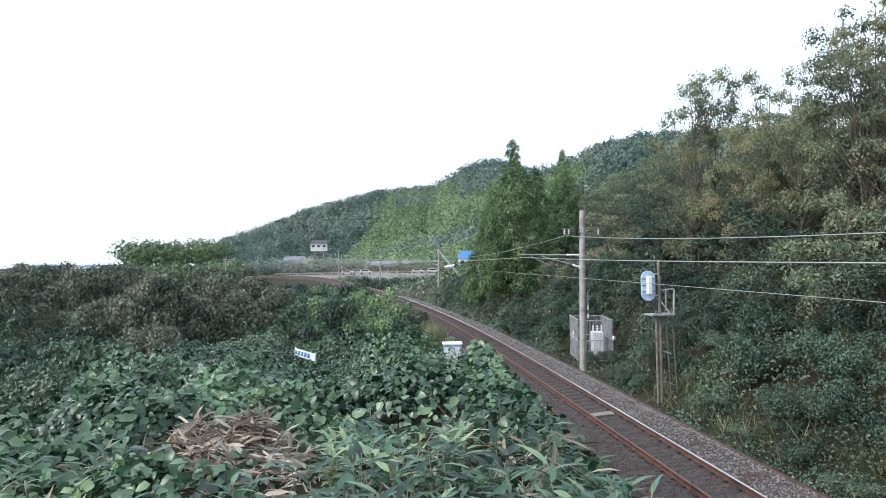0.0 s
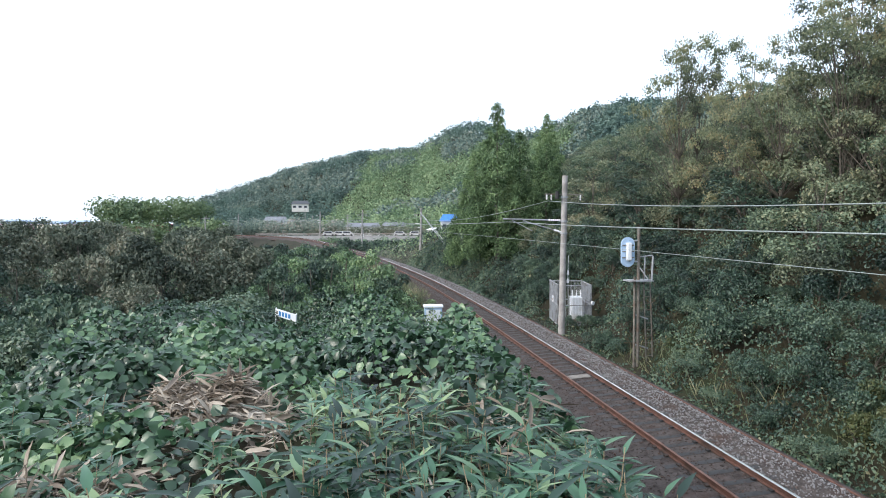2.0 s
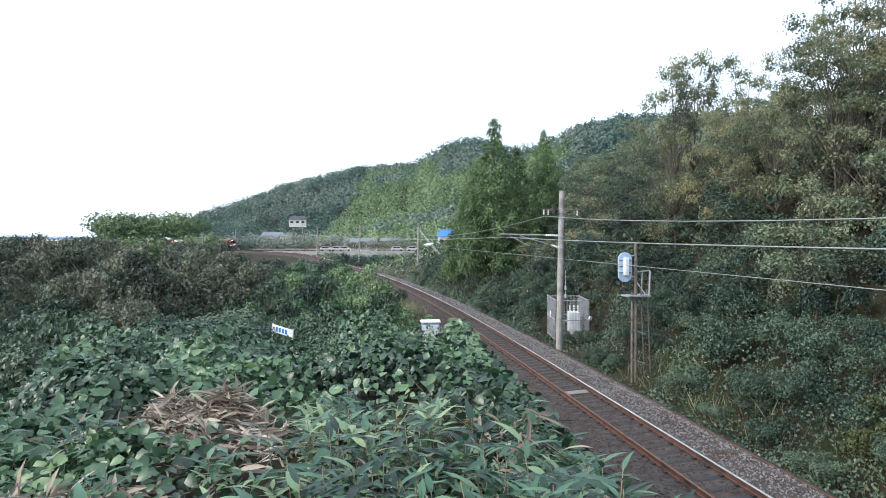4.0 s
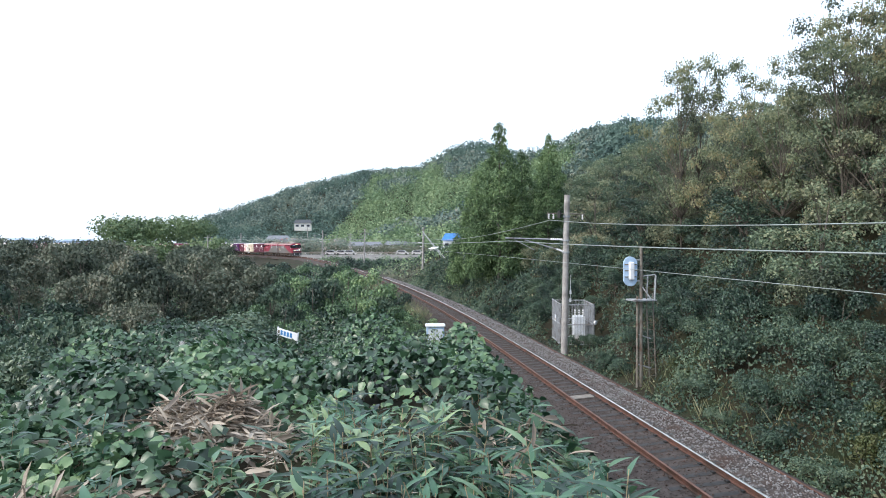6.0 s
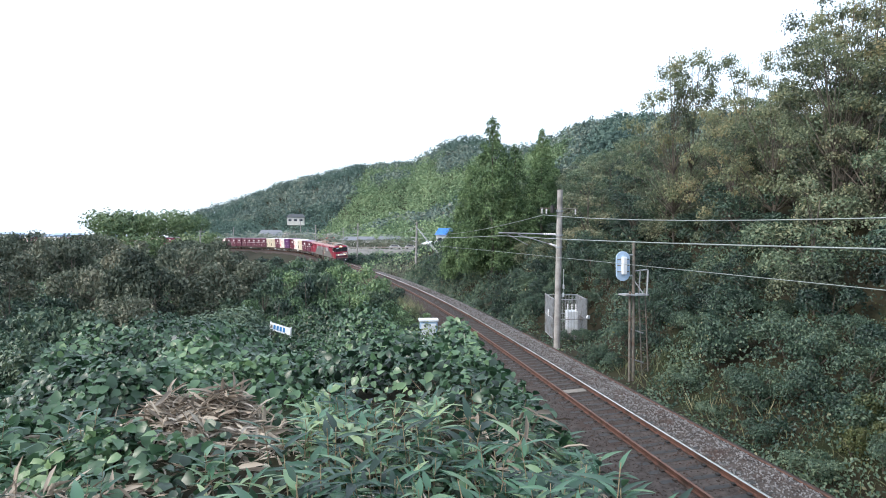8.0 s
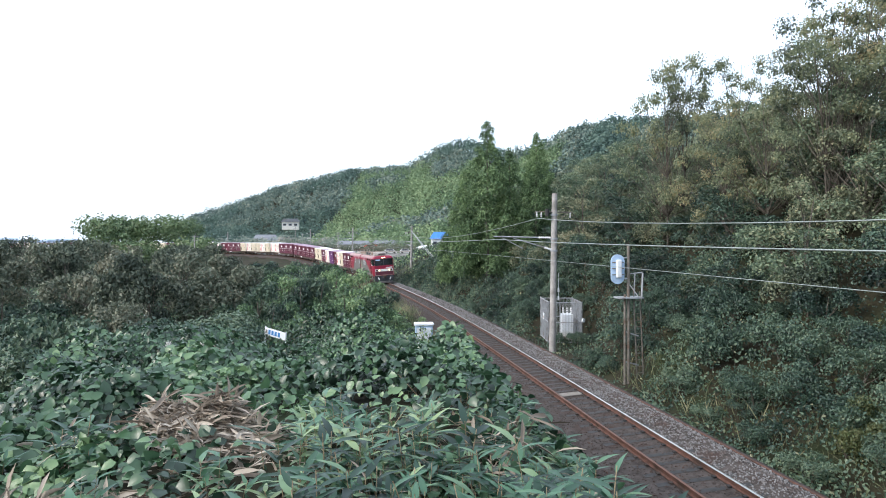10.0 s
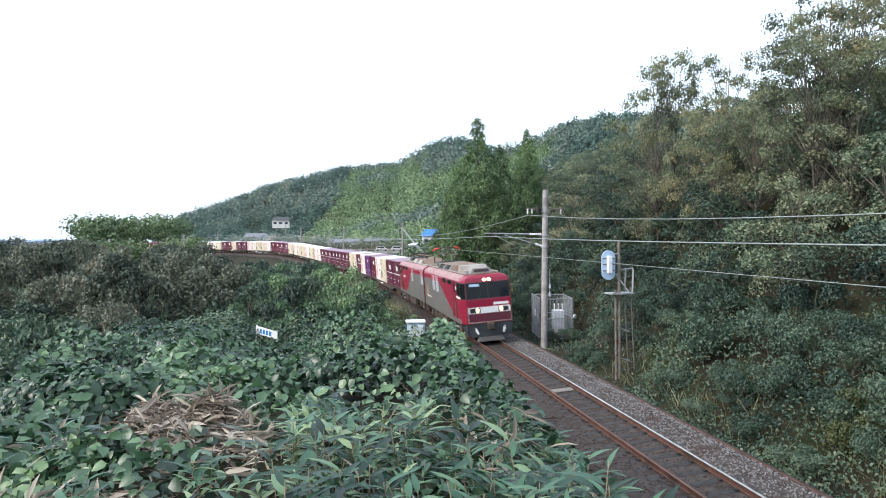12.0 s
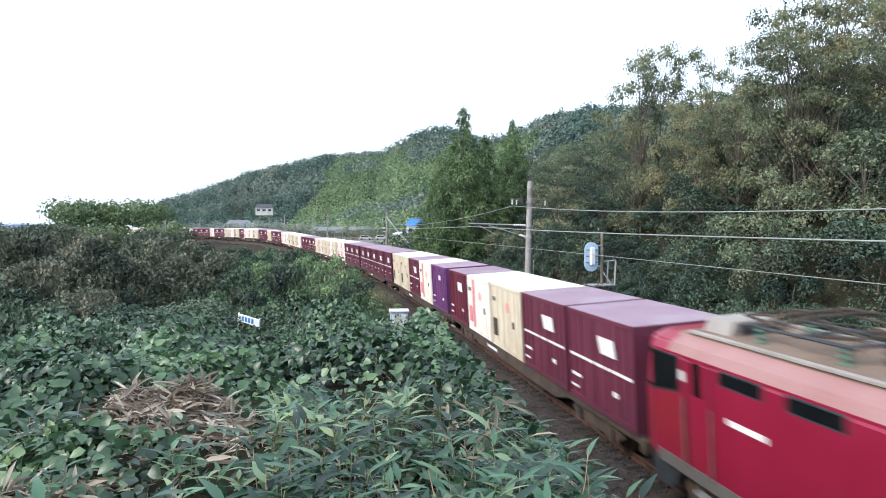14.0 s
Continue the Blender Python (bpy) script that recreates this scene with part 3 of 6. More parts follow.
def mast(s, o, height, arm=True, lean=0.0, base_z=-0.6, r=0.18):
    """A concrete catenary mast; its local x points at the track."""
    c, ahead, right, up = line(s)
    p = beside(s, o, base_z + 0.5 * climb(s))
    flat = Vector((-right.x, -right.y, 0)).normalized()
    m = Matrix((flat, Vector((0, 0, 1)).cross(flat), Vector((0, 0, 1)))).transposed().to_4x4()
    m.translation = p
    m = m @ pose(0, 0, 0, 0, lean, 0)
    t = empty("catenary_mast", m, "weathered concrete catenary mast beside the track", "mast", "catenary masts")
    part("pole", bm_tube((0, 0, 0), (0, 0, height), r, r * 0.82, n=16), M_CONCRETE, t, smooth=False)
    part("cap", bm_tube((0, 0, height), (0, 0, height + 0.03), r * 0.86, r * 0.7, n=16), M_STEEL_OLD, t)
    for z in (height - 1.15, height - 2.45, height - 3.1):
        part("band", bm_tube((0, 0, z - 0.05), (0, 0, z + 0.05), r + 0.02, n=16), M_GALV, t)
    if arm:
        z1, z2 = height - 2.4, height - 3.05
        part("bracket_tube", bm_tube((0.9, 0, z1), (3.4, 0, z1 + 0.02), 0.035), M_GALV, t)
        part("strut", bm_tube((0.55, 0, z2 + 0.12), (2.3, 0, z1 - 0.06), 0.03), M_GALV, t)
        part("steady_arm", bm_tube((2.9, 0, z1 - 0.05), (1.8, 0.1, z1 - 0.6), 0.018), M_GALV, t)
        for a, b in (((0.2, 0, z1), (0.9, 0, z1)), ((0.15, 0, z2), (0.55, 0, z2 + 0.12))):
            bm = bmesh.new()
            insulator(bm, a, b, 0.07, 6)
            part("insulator", bm, M_PORCELAIN, t)
        bm = bmesh.new()
        tube(bm, (-1.0, 0, height - 1.0), (1.1, 0, height - 1.0), 0.03)
        tube(bm, (-0.8, 0, height - 1.0), (-0.15, 0, height - 1.5), 0.02)
        part("crossarm", bm, M_STEEL_OLD, t)
        for x in (-0.9, 0.75, 1.0):
            bm = bmesh.new()
            insulator(bm, (x, 0, height - 1.02), (x, 0, height - 1.3), 0.07, 3)
            part("insulator", bm, M_PORCELAIN, t)
        bm = bmesh.new()
        tube(bm, (0.45, 0.1, height - 1.25), (0.45, 0.1, height - 0.85), 0.11)
        part("cable_clamp", bm, M_DARK, t)
        bm = bmesh.new()
        for z in (2.9, 3.35):
            tube(bm, (-0.3, 0, z), (-0.3, 0, z + 0.22), 0.07, 0.05)
        tube(bm, (-0.3, 0, 2.9), (-0.3, 0, 4.4), 0.015)
        part("lightning_arrester", bm, M_PORCELAIN, t)
    return t


MASTS = [(62.3, 3.05, 8.7), (126.0, 6.6, 8.4), (168.0, 5.0, 8.8), (201.0, 4.2, 8.5), (265.0, 4.0, 8.5)]
for i, (s, o, hgt) in enumerate(MASTS):
    mast(s, o, hgt, lean=(-1.0 if i == 0 else -1.5))


def span(points, sag, n=14):
    out = []
    for p, q in zip(points[:-1], points[1:]):
        p, q = Vector(p), Vector(q)
        for i in range(n):
            u = i / n
            out.append(p.lerp(q, u) - Vector((0, 0, sag * 4 * u * (1 - u))))
    out.append(Vector(points[-1]))
    return out


supports = [14.0] + [m[0] for m in MASTS]
contact = [beside(s, 0.0, 4.75 + climb(s)) for s in np.linspace(14, 265, 60)]
messenger = span([beside(s, 0.0, 5.62 + climb(s)) for s in supports], 0.22)
feeder = span([beside(14, 3.3, 6.8)] + [beside(s, o - 0.8, h - 1.95) for s, o, h in MASTS], 0.8)
wire_curve("contact_wire", contact, 0.008, M_WIRE, "thin contact wire over the track", "wire")
wire_curve("messenger_wire", messenger, 0.016, M_WIRE, "grey messenger wire hung from the masts", "wire")
wire_curve("feeder_wire", feeder, 0.016, M_WIRE, "grey feeder wire along the masts", "wire")
g0 = beside(126.0, 6.6, 7.2)
for k, d in enumerate((0.0, 0.5)):
    wire_curve("guy_wire", [g0, (2.0 + d, 80.0 + d, 0.35)], 0.045, M_GALV, "taut steel guy wire of a mast", "wire")


# ---- lineside equipment ----
def signal_post():
    p = beside(54.3, 3.55, -0.6)
    t = empty("signal_post", pose(*p, 0, 0, 14), "railway signal seen from behind on a steel post with ladder", "signal")
    part("post", bm_tube((0, 0, 0), (0, 0, 6.0), 0.075, 0.06, n=10), M_STEEL_OLD, t)
    part("second_post", bm_tube((-0.17, 0, 0), (-0.17, 0, 3.9), 0.05, n=8), M_STEEL_OLD, t)
    # backplate with rounded ends, standing nearly edge on
    bm = bmesh.new()
    pts = [(0.3 * math.cos(a), 4.95 + (0.32 if math.sin(a) >= 0 else -0.32) + 0.3 * math.sin(a)) for a in np.linspace(0, 2 * math.pi, 24, endpoint=False)]
    prism(bm, pts, "y", -0.02, 0.05)
    plate = part("backplate", bm, M_PALEBLUE, t, "pale blue rounded backplate", pose(-0.5, 0, 0, 0, 0, -5))
    part("lamp_case", bm_box(-0.1, 0.1, -0.2, -0.02, 4.6, 5.35, bevel=0.03), M_WHITE, plate, "pale lamp case")
    for z in (4.72, 4.98, 5.24):
        part("lamp_cover", bm_box(-0.26, 0.26, -0.045, -0.02, z - 0.02, z + 0.02), M_STEEL_OLD, plate)
    for z in (4.55, 5.42):
        part("bracket", bm_tube((-0.45, 0, z), (0, 0, z), 0.03), M_GALV, t)
    part("platform", bm_box(-0.5, 0.55, -0.3, 0.35, 3.72, 3.78), M_GALV, t)
    for x, y in ((0.45, -0.3), (0.62, 0.0), (0.45, 0.3)):
        part("guard_rail", bm_tube((x, y, 3.75), (x + 0.05, y, 4.78), 0.03), M_GALV, t)
    part("guard_bar", bm_tube((0.0, 0.1, 4.72), (0.66, 0.0, 4.8), 0.025), M_GALV, t)
    part("platform_brace", bm_tube((0.0, -0.1, 4.3), (0.3, -0.3, 3.78), 0.025), M_GALV, t)
    for x in (0.32, 0.62):
        part("ladder_rail", bm_tube((x + 0.15, 0.05, 0), (x - 0.05, 0.05, 4.0), 0.03), M_STEEL_OLD, t)
    for k in range(13):
        z = 0.25 + k * 0.28
        part("rung", bm_tube((0.47 - z * 0.05, 0.05, z), (0.77 - z * 0.05, 0.05, z), 0.014, n=5), M_STEEL_OLD, t)
    for z in (0.9, 2.15):
        part("brace", bm_tube((-0.1, 0, z + 0.15), (0.5, 0.05, z - 0.05), 0.03), M_GALV, t)


signal_post()


def enclosure():
    p = beside(66.5, 4.0, -0.5)
    t = empty("fenced_equipment", pose(*p, 0, 0, -1), "grey steel mesh fence round white electrical cases", "equipment enclosure")
    def panel(a, b, z0, z1):
        a, b = Vector((*a, 0)), Vector((*b, 0))
        f = part("fence_panel", bm_tube(a + Vector((0, 0, z1)), b + Vector((0, 0, z1)), 0.03, n=6), M_GALV, t)
        for z in (z0, (z0 + z1) / 2):
            part("fence_bar", bm_tube(a + Vector((0, 0, z)), b + Vector((0, 0, z)), 0.03, n=6), M_GALV, f)
        n = max(3, int((b - a).length / 0.09))
        bm = bmesh.new()
        for i in range(n + 1):
            q = a.lerp(b, i / n)
            tube(bm, q + Vector((0, 0, z0)), q + Vector((0, 0, z1)), 0.011, n=4)
        tagged(part("mesh", bm, M_GALV, f), kind="stuff")
        for q in (a, b):
            part("fence_post", bm_tube(q + Vector((0, 0, -0.1)), q + Vector((0, 0, z1 + 0.05)), 0.045), M_GALV, f)
    panel((0.1, 1.6), (0.1, -1.5), 0.0, 2.4)
    panel((0.1, -1.5), (2.1, -1.3), 0.0, 2.35)
    panel((2.1, -1.3), (2.1, 1.6), 0.0, 2.35)
    panel((0.1, 1.6), (2.1, 1.6), 0.0, 2.35)
    part("cabinet", bm_box(1.1, 1.75, -0.5, 0.3, 0.2, 1.55, bevel=0.03), M_WHITE, t, "white electrical case")
    part("stand", bm_box(1.0, 1.85, -0.6, 0.4, 0.0, 0.22), M_STEEL_OLD, t)
    for x in (1.2, 1.45, 1.7):
        bm = bmesh.new()
        insulator(bm, (x, -0.1, 1.55), (x, -0.1, 1.95), 0.06, 3)
        part("bushing", bm, M_PORCELAIN, t)
    part("warning_plate", bm_box(0.03, 0.05, -0.15, 0.25, 1.2, 1.6), M_WHITE, t, "small white warning plate")
    part("plate_mark", bm_box(0.024, 0.03, -0.03, 0.13, 1.28, 1.42), M_ORANGE, t)
    part("meter", bm_tube((2.14, -1.35, 1.3), (2.2, -1.42, 1.3), 0.12, n=12), M_WHITE, t, "round white lamp")


enclosure()


def relay_box():
    x, y = -0.55, 33.0
    t = empty("relay_case", pose(x, y, -0.1, 0, 0, 4), "white steel lineside relay case among vines", "relay case")
    part("body", bm_box(-0.46, 0.46, -0.3, 0.3, 0.0, 1.22, bevel=0.02), M_PALEBLUE, t, "pale blue-white case")
    part("lid", bm_box(-0.52, 0.52, -0.37, 0.37, 1.22, 1.34, bevel=0.03), M_WHITE, t, "white overhanging lid")
    part("door", bm_box(-0.38, 0.38, -0.325, -0.3, 0.12, 1.12, bevel=0.01), M_WHITE, t)
    part("handle", bm_box(0.26, 0.3, -0.35, -0.325, 0.55, 0.75), M_GALV, t)


relay_box()


def sign_board():
    x, y = -7.75, 30.5
    t = empty("sign_board", pose(x, y, 0.75, 0, 6, -38), "small white sign board with worn blue letters", "sign")
    part("board", bm_box(-0.8, 0.8, -0.015, 0.015, 0.15, 0.52, bevel=0.004), M_WHITE, t)
    for x0 in (-0.42, -0.18, 0.06, 0.3):
        part("letter_bar", bm_box(x0 - 0.085, x0 + 0.085, -0.02, -0.0155, 0.22, 0.44), M_BLUE, t, "unreadable blue writing")
    part("letter_bar", bm_box(-0.72, -0.58, -0.02, -0.0155, 0.26, 0.42), M_STEEL_OLD, t)
    for x0 in (-0.78, 0.78):
        part("stake", bm_tube((x0, 0.03, -0.9), (x0, 0.03, 0.56), 0.03), M_WHITE, t)


sign_board()


# ---- the train ----
# local x runs forward, -y is the side towards the eye, z is up from the rail top
def bogie(parent, x, wheelbase=2.1, dark=M_BOGIE):
    b = part("bogie", bm_box(-wheelbase / 2 - 0.45, wheelbase / 2 + 0.45, -0.85, 0.85, 0.5, 0.66, bevel=0.04), dark, parent, m=pose(x, 0, 0))
    for y in (-0.98, 0.98):
        pts = [(-wheelbase / 2 - 0.5, 0.5), (-wheelbase / 2 - 0.3, 0.34), (-0.35, 0.36), (-0.25, 0.26), (0.25, 0.26), (0.35, 0.36),
               (wheelbase / 2 + 0.3, 0.34), (wheelbase / 2 + 0.5, 0.5), (wheelbase / 2 + 0.35, 0.68), (-wheelbase / 2 - 0.35, 0.68)]
        bm = bm_prism(pts, "y", y - 0.06, y + 0.06)
        for k in (-0.5, 0.5):
            box(bm, k * wheelbase - 0.16, k * wheelbase + 0.16, y - 0.13, y + 0.13, 0.3, 0.62)
        tube(bm, (0, y, 0.36), (0, y, 0.8), 0.13, n=10)
        part("side_frame", bm, dark, b)
    for k in (-0.5, 0.5):
        for y in (-0.566, 0.566):
            bm = bmesh.new()
            tube(bm, (k * wheelbase, y - 0.06, 0.43), (k * wheelbase, y + 0.06, 0.43), 0.43, n=20)
            part("wheel", bm, M_UNDER, b)
    return b


def pantograph(parent, x, raised):
    bm = bmesh.new()
    for y in (-0.5, 0.5):
        tube(bm, (-1.1, y, 3.72), (1.1, y, 3.72), 0.04)
    for k in (-1.0, 0.0, 1.0):
        tube(bm, (k, -0.6, 3.72), (k, 0.6, 3.72), 0.04)
    base = part("pantograph_base", bm, M_SKIRT, parent, m=pose(x, 0, 0))
    top = 4.92 if raised else 4.12
    knee = (top + 3.75) / 2
    out = 1.15 if raised else 1.3
    bm = bmesh.new()
    for y in (-0.45, 0.45):
        for e in (-1, 1):
            tube(bm, (e * 0.35, y, 3.78), (e * out, y * 1.1, knee), 0.035)
            tube(bm, (e * out, y * 1.1, knee), (e * 0.18, y * 0.8, top - 0.05), 0.025)
    for e in (-1, 1):
        tube(bm, (e * out, -0.5, knee), (e * out, 0.5, knee), 0.025)
        tube(bm, (e * out, -0.5, knee), (e * 0.2, 0.36, top - 0.08), 0.015)
    part("pantograph_frame", bm, M_STEEL_OLD if raised else M_UNDER, base)
    for e in (-0.2, 0.2):
        bm = bmesh.new()
        tube(bm, (e, -0.55, top), (e, 0.55, top), 0.035)
        part("collector_strip", bm, M_UNDER, base)
        for y in (-1, 1):
            bm = bmesh.new()
            tube(bm, (e, y * 0.55, top), (e, y * 0.8, top - 0.05), 0.045)
            tube(bm, (e, y * 0.8, top - 0.05), (e, y * 0.95, top - 0.2), 0.045, 0.03)
            part("horn", bm, M_HORN if raised else M_BOGIE, base, "red pantograph horn" if raised else "rusty pantograph horn")
    for a in (-0.9, 0.9):
        for y in (-0.5, 0.5):
            bm = bmesh.new()
            insulator(bm, (a, y, 3.4), (a, y, 3.72), 0.1, 3)
            part("insulator", bm, M_COPPER_GREEN, base)


X_REAR, X_CAB, FLOOR = -5.9, 5.72, 0.98
LEVELS = [0.98, 2.02, 2.98, 3.2, 3.38]
Y_FULL = [1.4, 1.4, 1.4, 1.27, 1.0]
X_NOSE = [6.28, 6.28, 6.12, 6.08, 5.95]
Y_NOSE = [1.24, 1.24, 1.22, 1.16, 0.9]


def loco_body():
    bm = bmesh.new()
    def ring(xs, ys):
        return [bm.verts.new((x, -y, z)) for x, y, z in zip(xs, ys, LEVELS)] + [bm.verts.new((x, y, z)) for x, y, z in list(zip(xs, ys, LEVELS))[::-1]]
    rings = [ring([X_REAR] * 5, Y_FULL), ring([X_CAB] * 5, Y_FULL), ring(X_NOSE, Y_NOSE)]
    for a, b in zip(rings[:-1], rings[1:]):
        for i in range(10):
            bm.faces.new((a[i], a[(i + 1) % 10], b[(i + 1) % 10], b[i]))
    bm.faces.new(rings[0])
    for k in range(4):
        bm.faces.new((rings[-1][k], rings[-1][9 - k], rings[-1][8 - k], rings[-1][k + 1]))
    bmesh.ops.recalc_face_normals(bm, faces=bm.faces)
    es = [e for e in bm.edges if abs((e.verts[0].co - e.verts[1].co).x) > 0.2 and e.verts[0].co.z > 2.8]
    bmesh.ops.bevel(bm, geom=es, offset=0.05, segments=2, affect="EDGES", clamp_overlap=True)
    return bm


def nose_panel(z0, z1, y0, y1, proud, thick=0.03):
    """A slab lying on the cab's front between the heights and widths."""
    def fx(z):
        return np.interp(z, LEVELS, X_NOSE)
    bm = bmesh.new()
    vs = [bm.verts.new((fx(z) + proud + d, y, z)) for d in (-thick, 0) for y in (y0, y1) for z in (z0, z1)]
    for q in ((0, 1, 3, 2), (4, 6, 7, 5), (0, 4, 5, 1), (2, 3, 7, 6), (0, 2, 6, 4), (1, 5, 7, 3)):
        bm.faces.new([vs[i] for i in q])
    bmesh.ops.recalc_face_normals(bm, faces=bm.faces)
    return bm


def corner_panel(side, z0, z1, u0, u1, proud=0.008):
    """A slab on the slanted corner of the cab, u from the body (0) to the nose (1)."""
    bm = bmesh.new()
    def at(u, z, d):
        xn, yn = np.interp(z, LEVELS, X_NOSE), np.interp(z, LEVELS, Y_NOSE)
        yf = np.interp(z, LEVELS, Y_FULL)
        x, y = X_CAB + (xn - X_CAB) * u, yf + (yn - yf) * u
        n = Vector((yf - yn, xn - X_CAB)).normalized()
        return (x + n.x * d, side * (y + n.y * d), z)
    vs = [bm.verts.new(at(u, z, d)) for d in (proud - 0.03, proud) for u in (u0, u1) for z in (z0, z1)]
    for q in ((0, 1, 3, 2), (4, 6, 7, 5), (0, 4, 5, 1), (2, 3, 7, 6), (0, 2, 6, 4), (1, 5, 7, 3)):
        bm.faces.new([vs[i] for i in q])
    bmesh.ops.recalc_face_normals(bm, faces=bm.faces)
    return bm


def side_slab(side, pts, proud=0.006):
    a, b = side * 1.38, side * (1.4 + proud)
    return bm_prism(pts, "y", min(a, b), max(a, b))


def louvre(t, side, x0, x1, z0, z1, red_from):
    """A tall ventilation grille with slats."""
    g = part("ventilation_grille", side_slab(side, [(x0, z0), (x1, z0), (x1, z1), (x0, z1)], 0.01), M_GREY, t)
    n = int((z1 - z0) / 0.06)
    for mat, a, b in ((M_LOUVRE, z0, red_from), (M_LOUVRE_RED, red_from, z1)):
        bm = bmesh.new()
        k = int((b - a) / 0.055)
        for i in range(k):
            z = a + (i + 0.5) * (b - a) / k
            y = side * 1.415
            box(bm, x0 + 0.03, x1 - 0.03, y - 0.012, y + 0.012, z - 0.017, z + 0.017)
        part("slats", bm, mat, g)


M_LOUVRE_RED = material("louvre_red", (0.55, 0.22, 0.28), (0.66, 0.3, 0.36), 0.45, bump=0.0)


def locomotive(front):
    t = empty("electric_locomotive", Matrix(), "red and grey electric freight locomotive section, roof brown with brake dust", "locomotive", "locomotive sections")
    body = part("body", loco_body(), M_RED, t, "red steel body")
    part("roof", bm_prism([(-1.05, 3.34), (-0.95, 3.42), (0.95, 3.42), (1.05, 3.34)], "x", X_REAR + 0.05, 5.3), M_ROOF, body, "brown dusty roof")
    for side in (-1, 1):
        part("roof_walkway", bm_box(X_REAR + 0.1, 5.0, side * 0.96 - 0.06, side * 0.96 + 0.06, 3.43, 3.47), M_COVER, body)
        grey = [(X_REAR, 1.0), (4.25, 1.0), (-0.45, 2.63), (X_REAR, 2.63)] if front else [(X_REAR, 1.0), (1.75, 1.0), (-0.65, 2.63), (X_REAR, 2.63)]
        part("grey_panel", side_slab(side, grey), M_GREY, body, "grey side with a slanted end")
        part("sill", side_slab(side, [(X_REAR, 0.94), (5.6, 0.94), (5.6, 1.12), (X_REAR, 1.12)], 0.012), M_GREY, body)
        # the slanted edge's sky sheen is put into its pinkish colour
        part("cantrail", bm_prism([(side * 1.375, 3.03), (side * 1.275, 3.206), (side * 1.01, 3.386), (side * 1.0, 3.3), (side * 1.2, 3.1)], "x", X_REAR + 0.02, 5.2), M_SHEENRED, body, "dusty red roof edge with sky sheen painted in")
        # cab door with its window
        d = part("door", side_slab(side, [(3.85, 1.1), (4.5, 1.1), (4.5, 3.0), (3.85, 3.0)], -0.012), M_RED, body)
        bm = bmesh.new()
        for x in (3.82, 4.53):
            box(bm, x - 0.02, x + 0.02, side * 1.405 - 0.015, side * 1.405 + 0.015, 1.05, 3.02)
        part("door_frame", bm, M_MAROON, d)
        part("door_window", side_slab(side, [(4.08, 2.32), (4.34, 2.32), (4.34, 2.95), (4.08, 2.95)], 0.005), M_GLASS, d)
        part("handrail", bm_tube((3.76, side * 1.45, 1.15), (3.76, side * 1.45, 2.2), 0.016), M_STEEL_OLD, body)
        part("handrail", bm_tube((4.6, side * 1.45, 1.15), (4.6, side * 1.45, 2.2), 0.016), M_STEEL_OLD, body)
        part("cab_window", corner_panel(side, 2.1, 2.92, 0.06, 0.94), M_GLASS, body, "dark cab side window")
        part("cab_window_seal", corner_panel(side, 2.06, 2.96, 0.0, 0.99, 0.003), M_DARK, body)
        part("cab_side_window", side_slab(side, [(4.82, 2.3), (5.7, 2.16), (5.7, 2.94), (4.82, 2.94)], 0.008), M_GLASS, body, "dark cab side window")
        part("cab_side_seal", side_slab(side, [(4.77, 2.26), (5.72, 2.11), (5.72, 2.97), (4.77, 2.97)], 0.004), M_DARK, body)
        for x0 in (0.9, 2.5):
            part("louvre_window", side_slab(side, [(x0, 2.74), (x0 + 1.04, 2.74), (x0 + 1.04, 2.95), (x0, 2.95)], 0.008), M_GLASS, body)
            part("louvre_frame", side_slab(side, [(x0 - 0.03, 2.71), (x0 + 1.07, 2.71), (x0 + 1.07, 2.98), (x0 - 0.03, 2.98)], 0.004), M_SKIRT, body)
        lx = 4.72 if front else 2.4
        part("lettering", side_slab(side, [(lx, 2.06), (lx + 0.95, 2.06), (lx + 0.95, 2.17), (lx, 2.17)], 0.009), M_MARK, body, "unreadable white lettering")
        part("maker_plate", side_slab(side, [(4.6, 2.52), (4.74, 2.52), (4.74, 2.72), (4.6, 2.72)], 0.009), M_MARK, body)
        if front:
            louvre(t, side, -2.52, -1.66, 1.95, 2.96, 2.63)
            louvre(t, side, -1.33, -0.48, 1.95, 2.96, 2.63)
            part("emblem_bar", side_slab(side, [(-4.95, 1.46), (-3.45, 1.46), (-3.45, 1.53), (-4.95, 1.53)], 0.012), M_CREAM, body, "cream emblem lettering")
            part("emblem", side_slab(side, [(-4.9, 1.55), (-4.35, 1.55), (-4.4, 1.8), (-4.6, 2.15), (-4.75, 2.15), (-4.95, 1.85)], 0.012), M_ORANGE, body, "plain tan-brown emblem")
        else:
            louvre(t, side, -5.85, -4.95, 1.97, 2.96, 2.63)
            louvre(t, side, -1.6, -0.88, 1.97, 2.96, 2.63)
    # front
    part("windscreen_seal", nose_panel(2.06, 2.96, -1.21, 1.21, 0.004), M_DARK, body)
    part("windscreen", nose_panel(2.1, 2.92, -1.18, -0.04, 0.01), M_GLASS, body, "dark windscreen")
    part("windscreen", nose_panel(2.1, 2.92, 0.04, 1.18, 0.01), M_GLASS, body, "dark windscreen")
    # pale slab painted in place of the sky mirrored in the left pane
    part("sun_blind", nose_panel(2.74, 2.88, -1.0, -0.45, 0.014, 0.004), M_PALEBLUE, body, "pale blue sky reflection painted on the windscreen")
    for y in (-0.55, 0.5):
        part("wiper", bm_tube((6.3, y, 2.1), (6.17, y + 0.4, 2.6), 0.012, n=5), M_DARK, body)
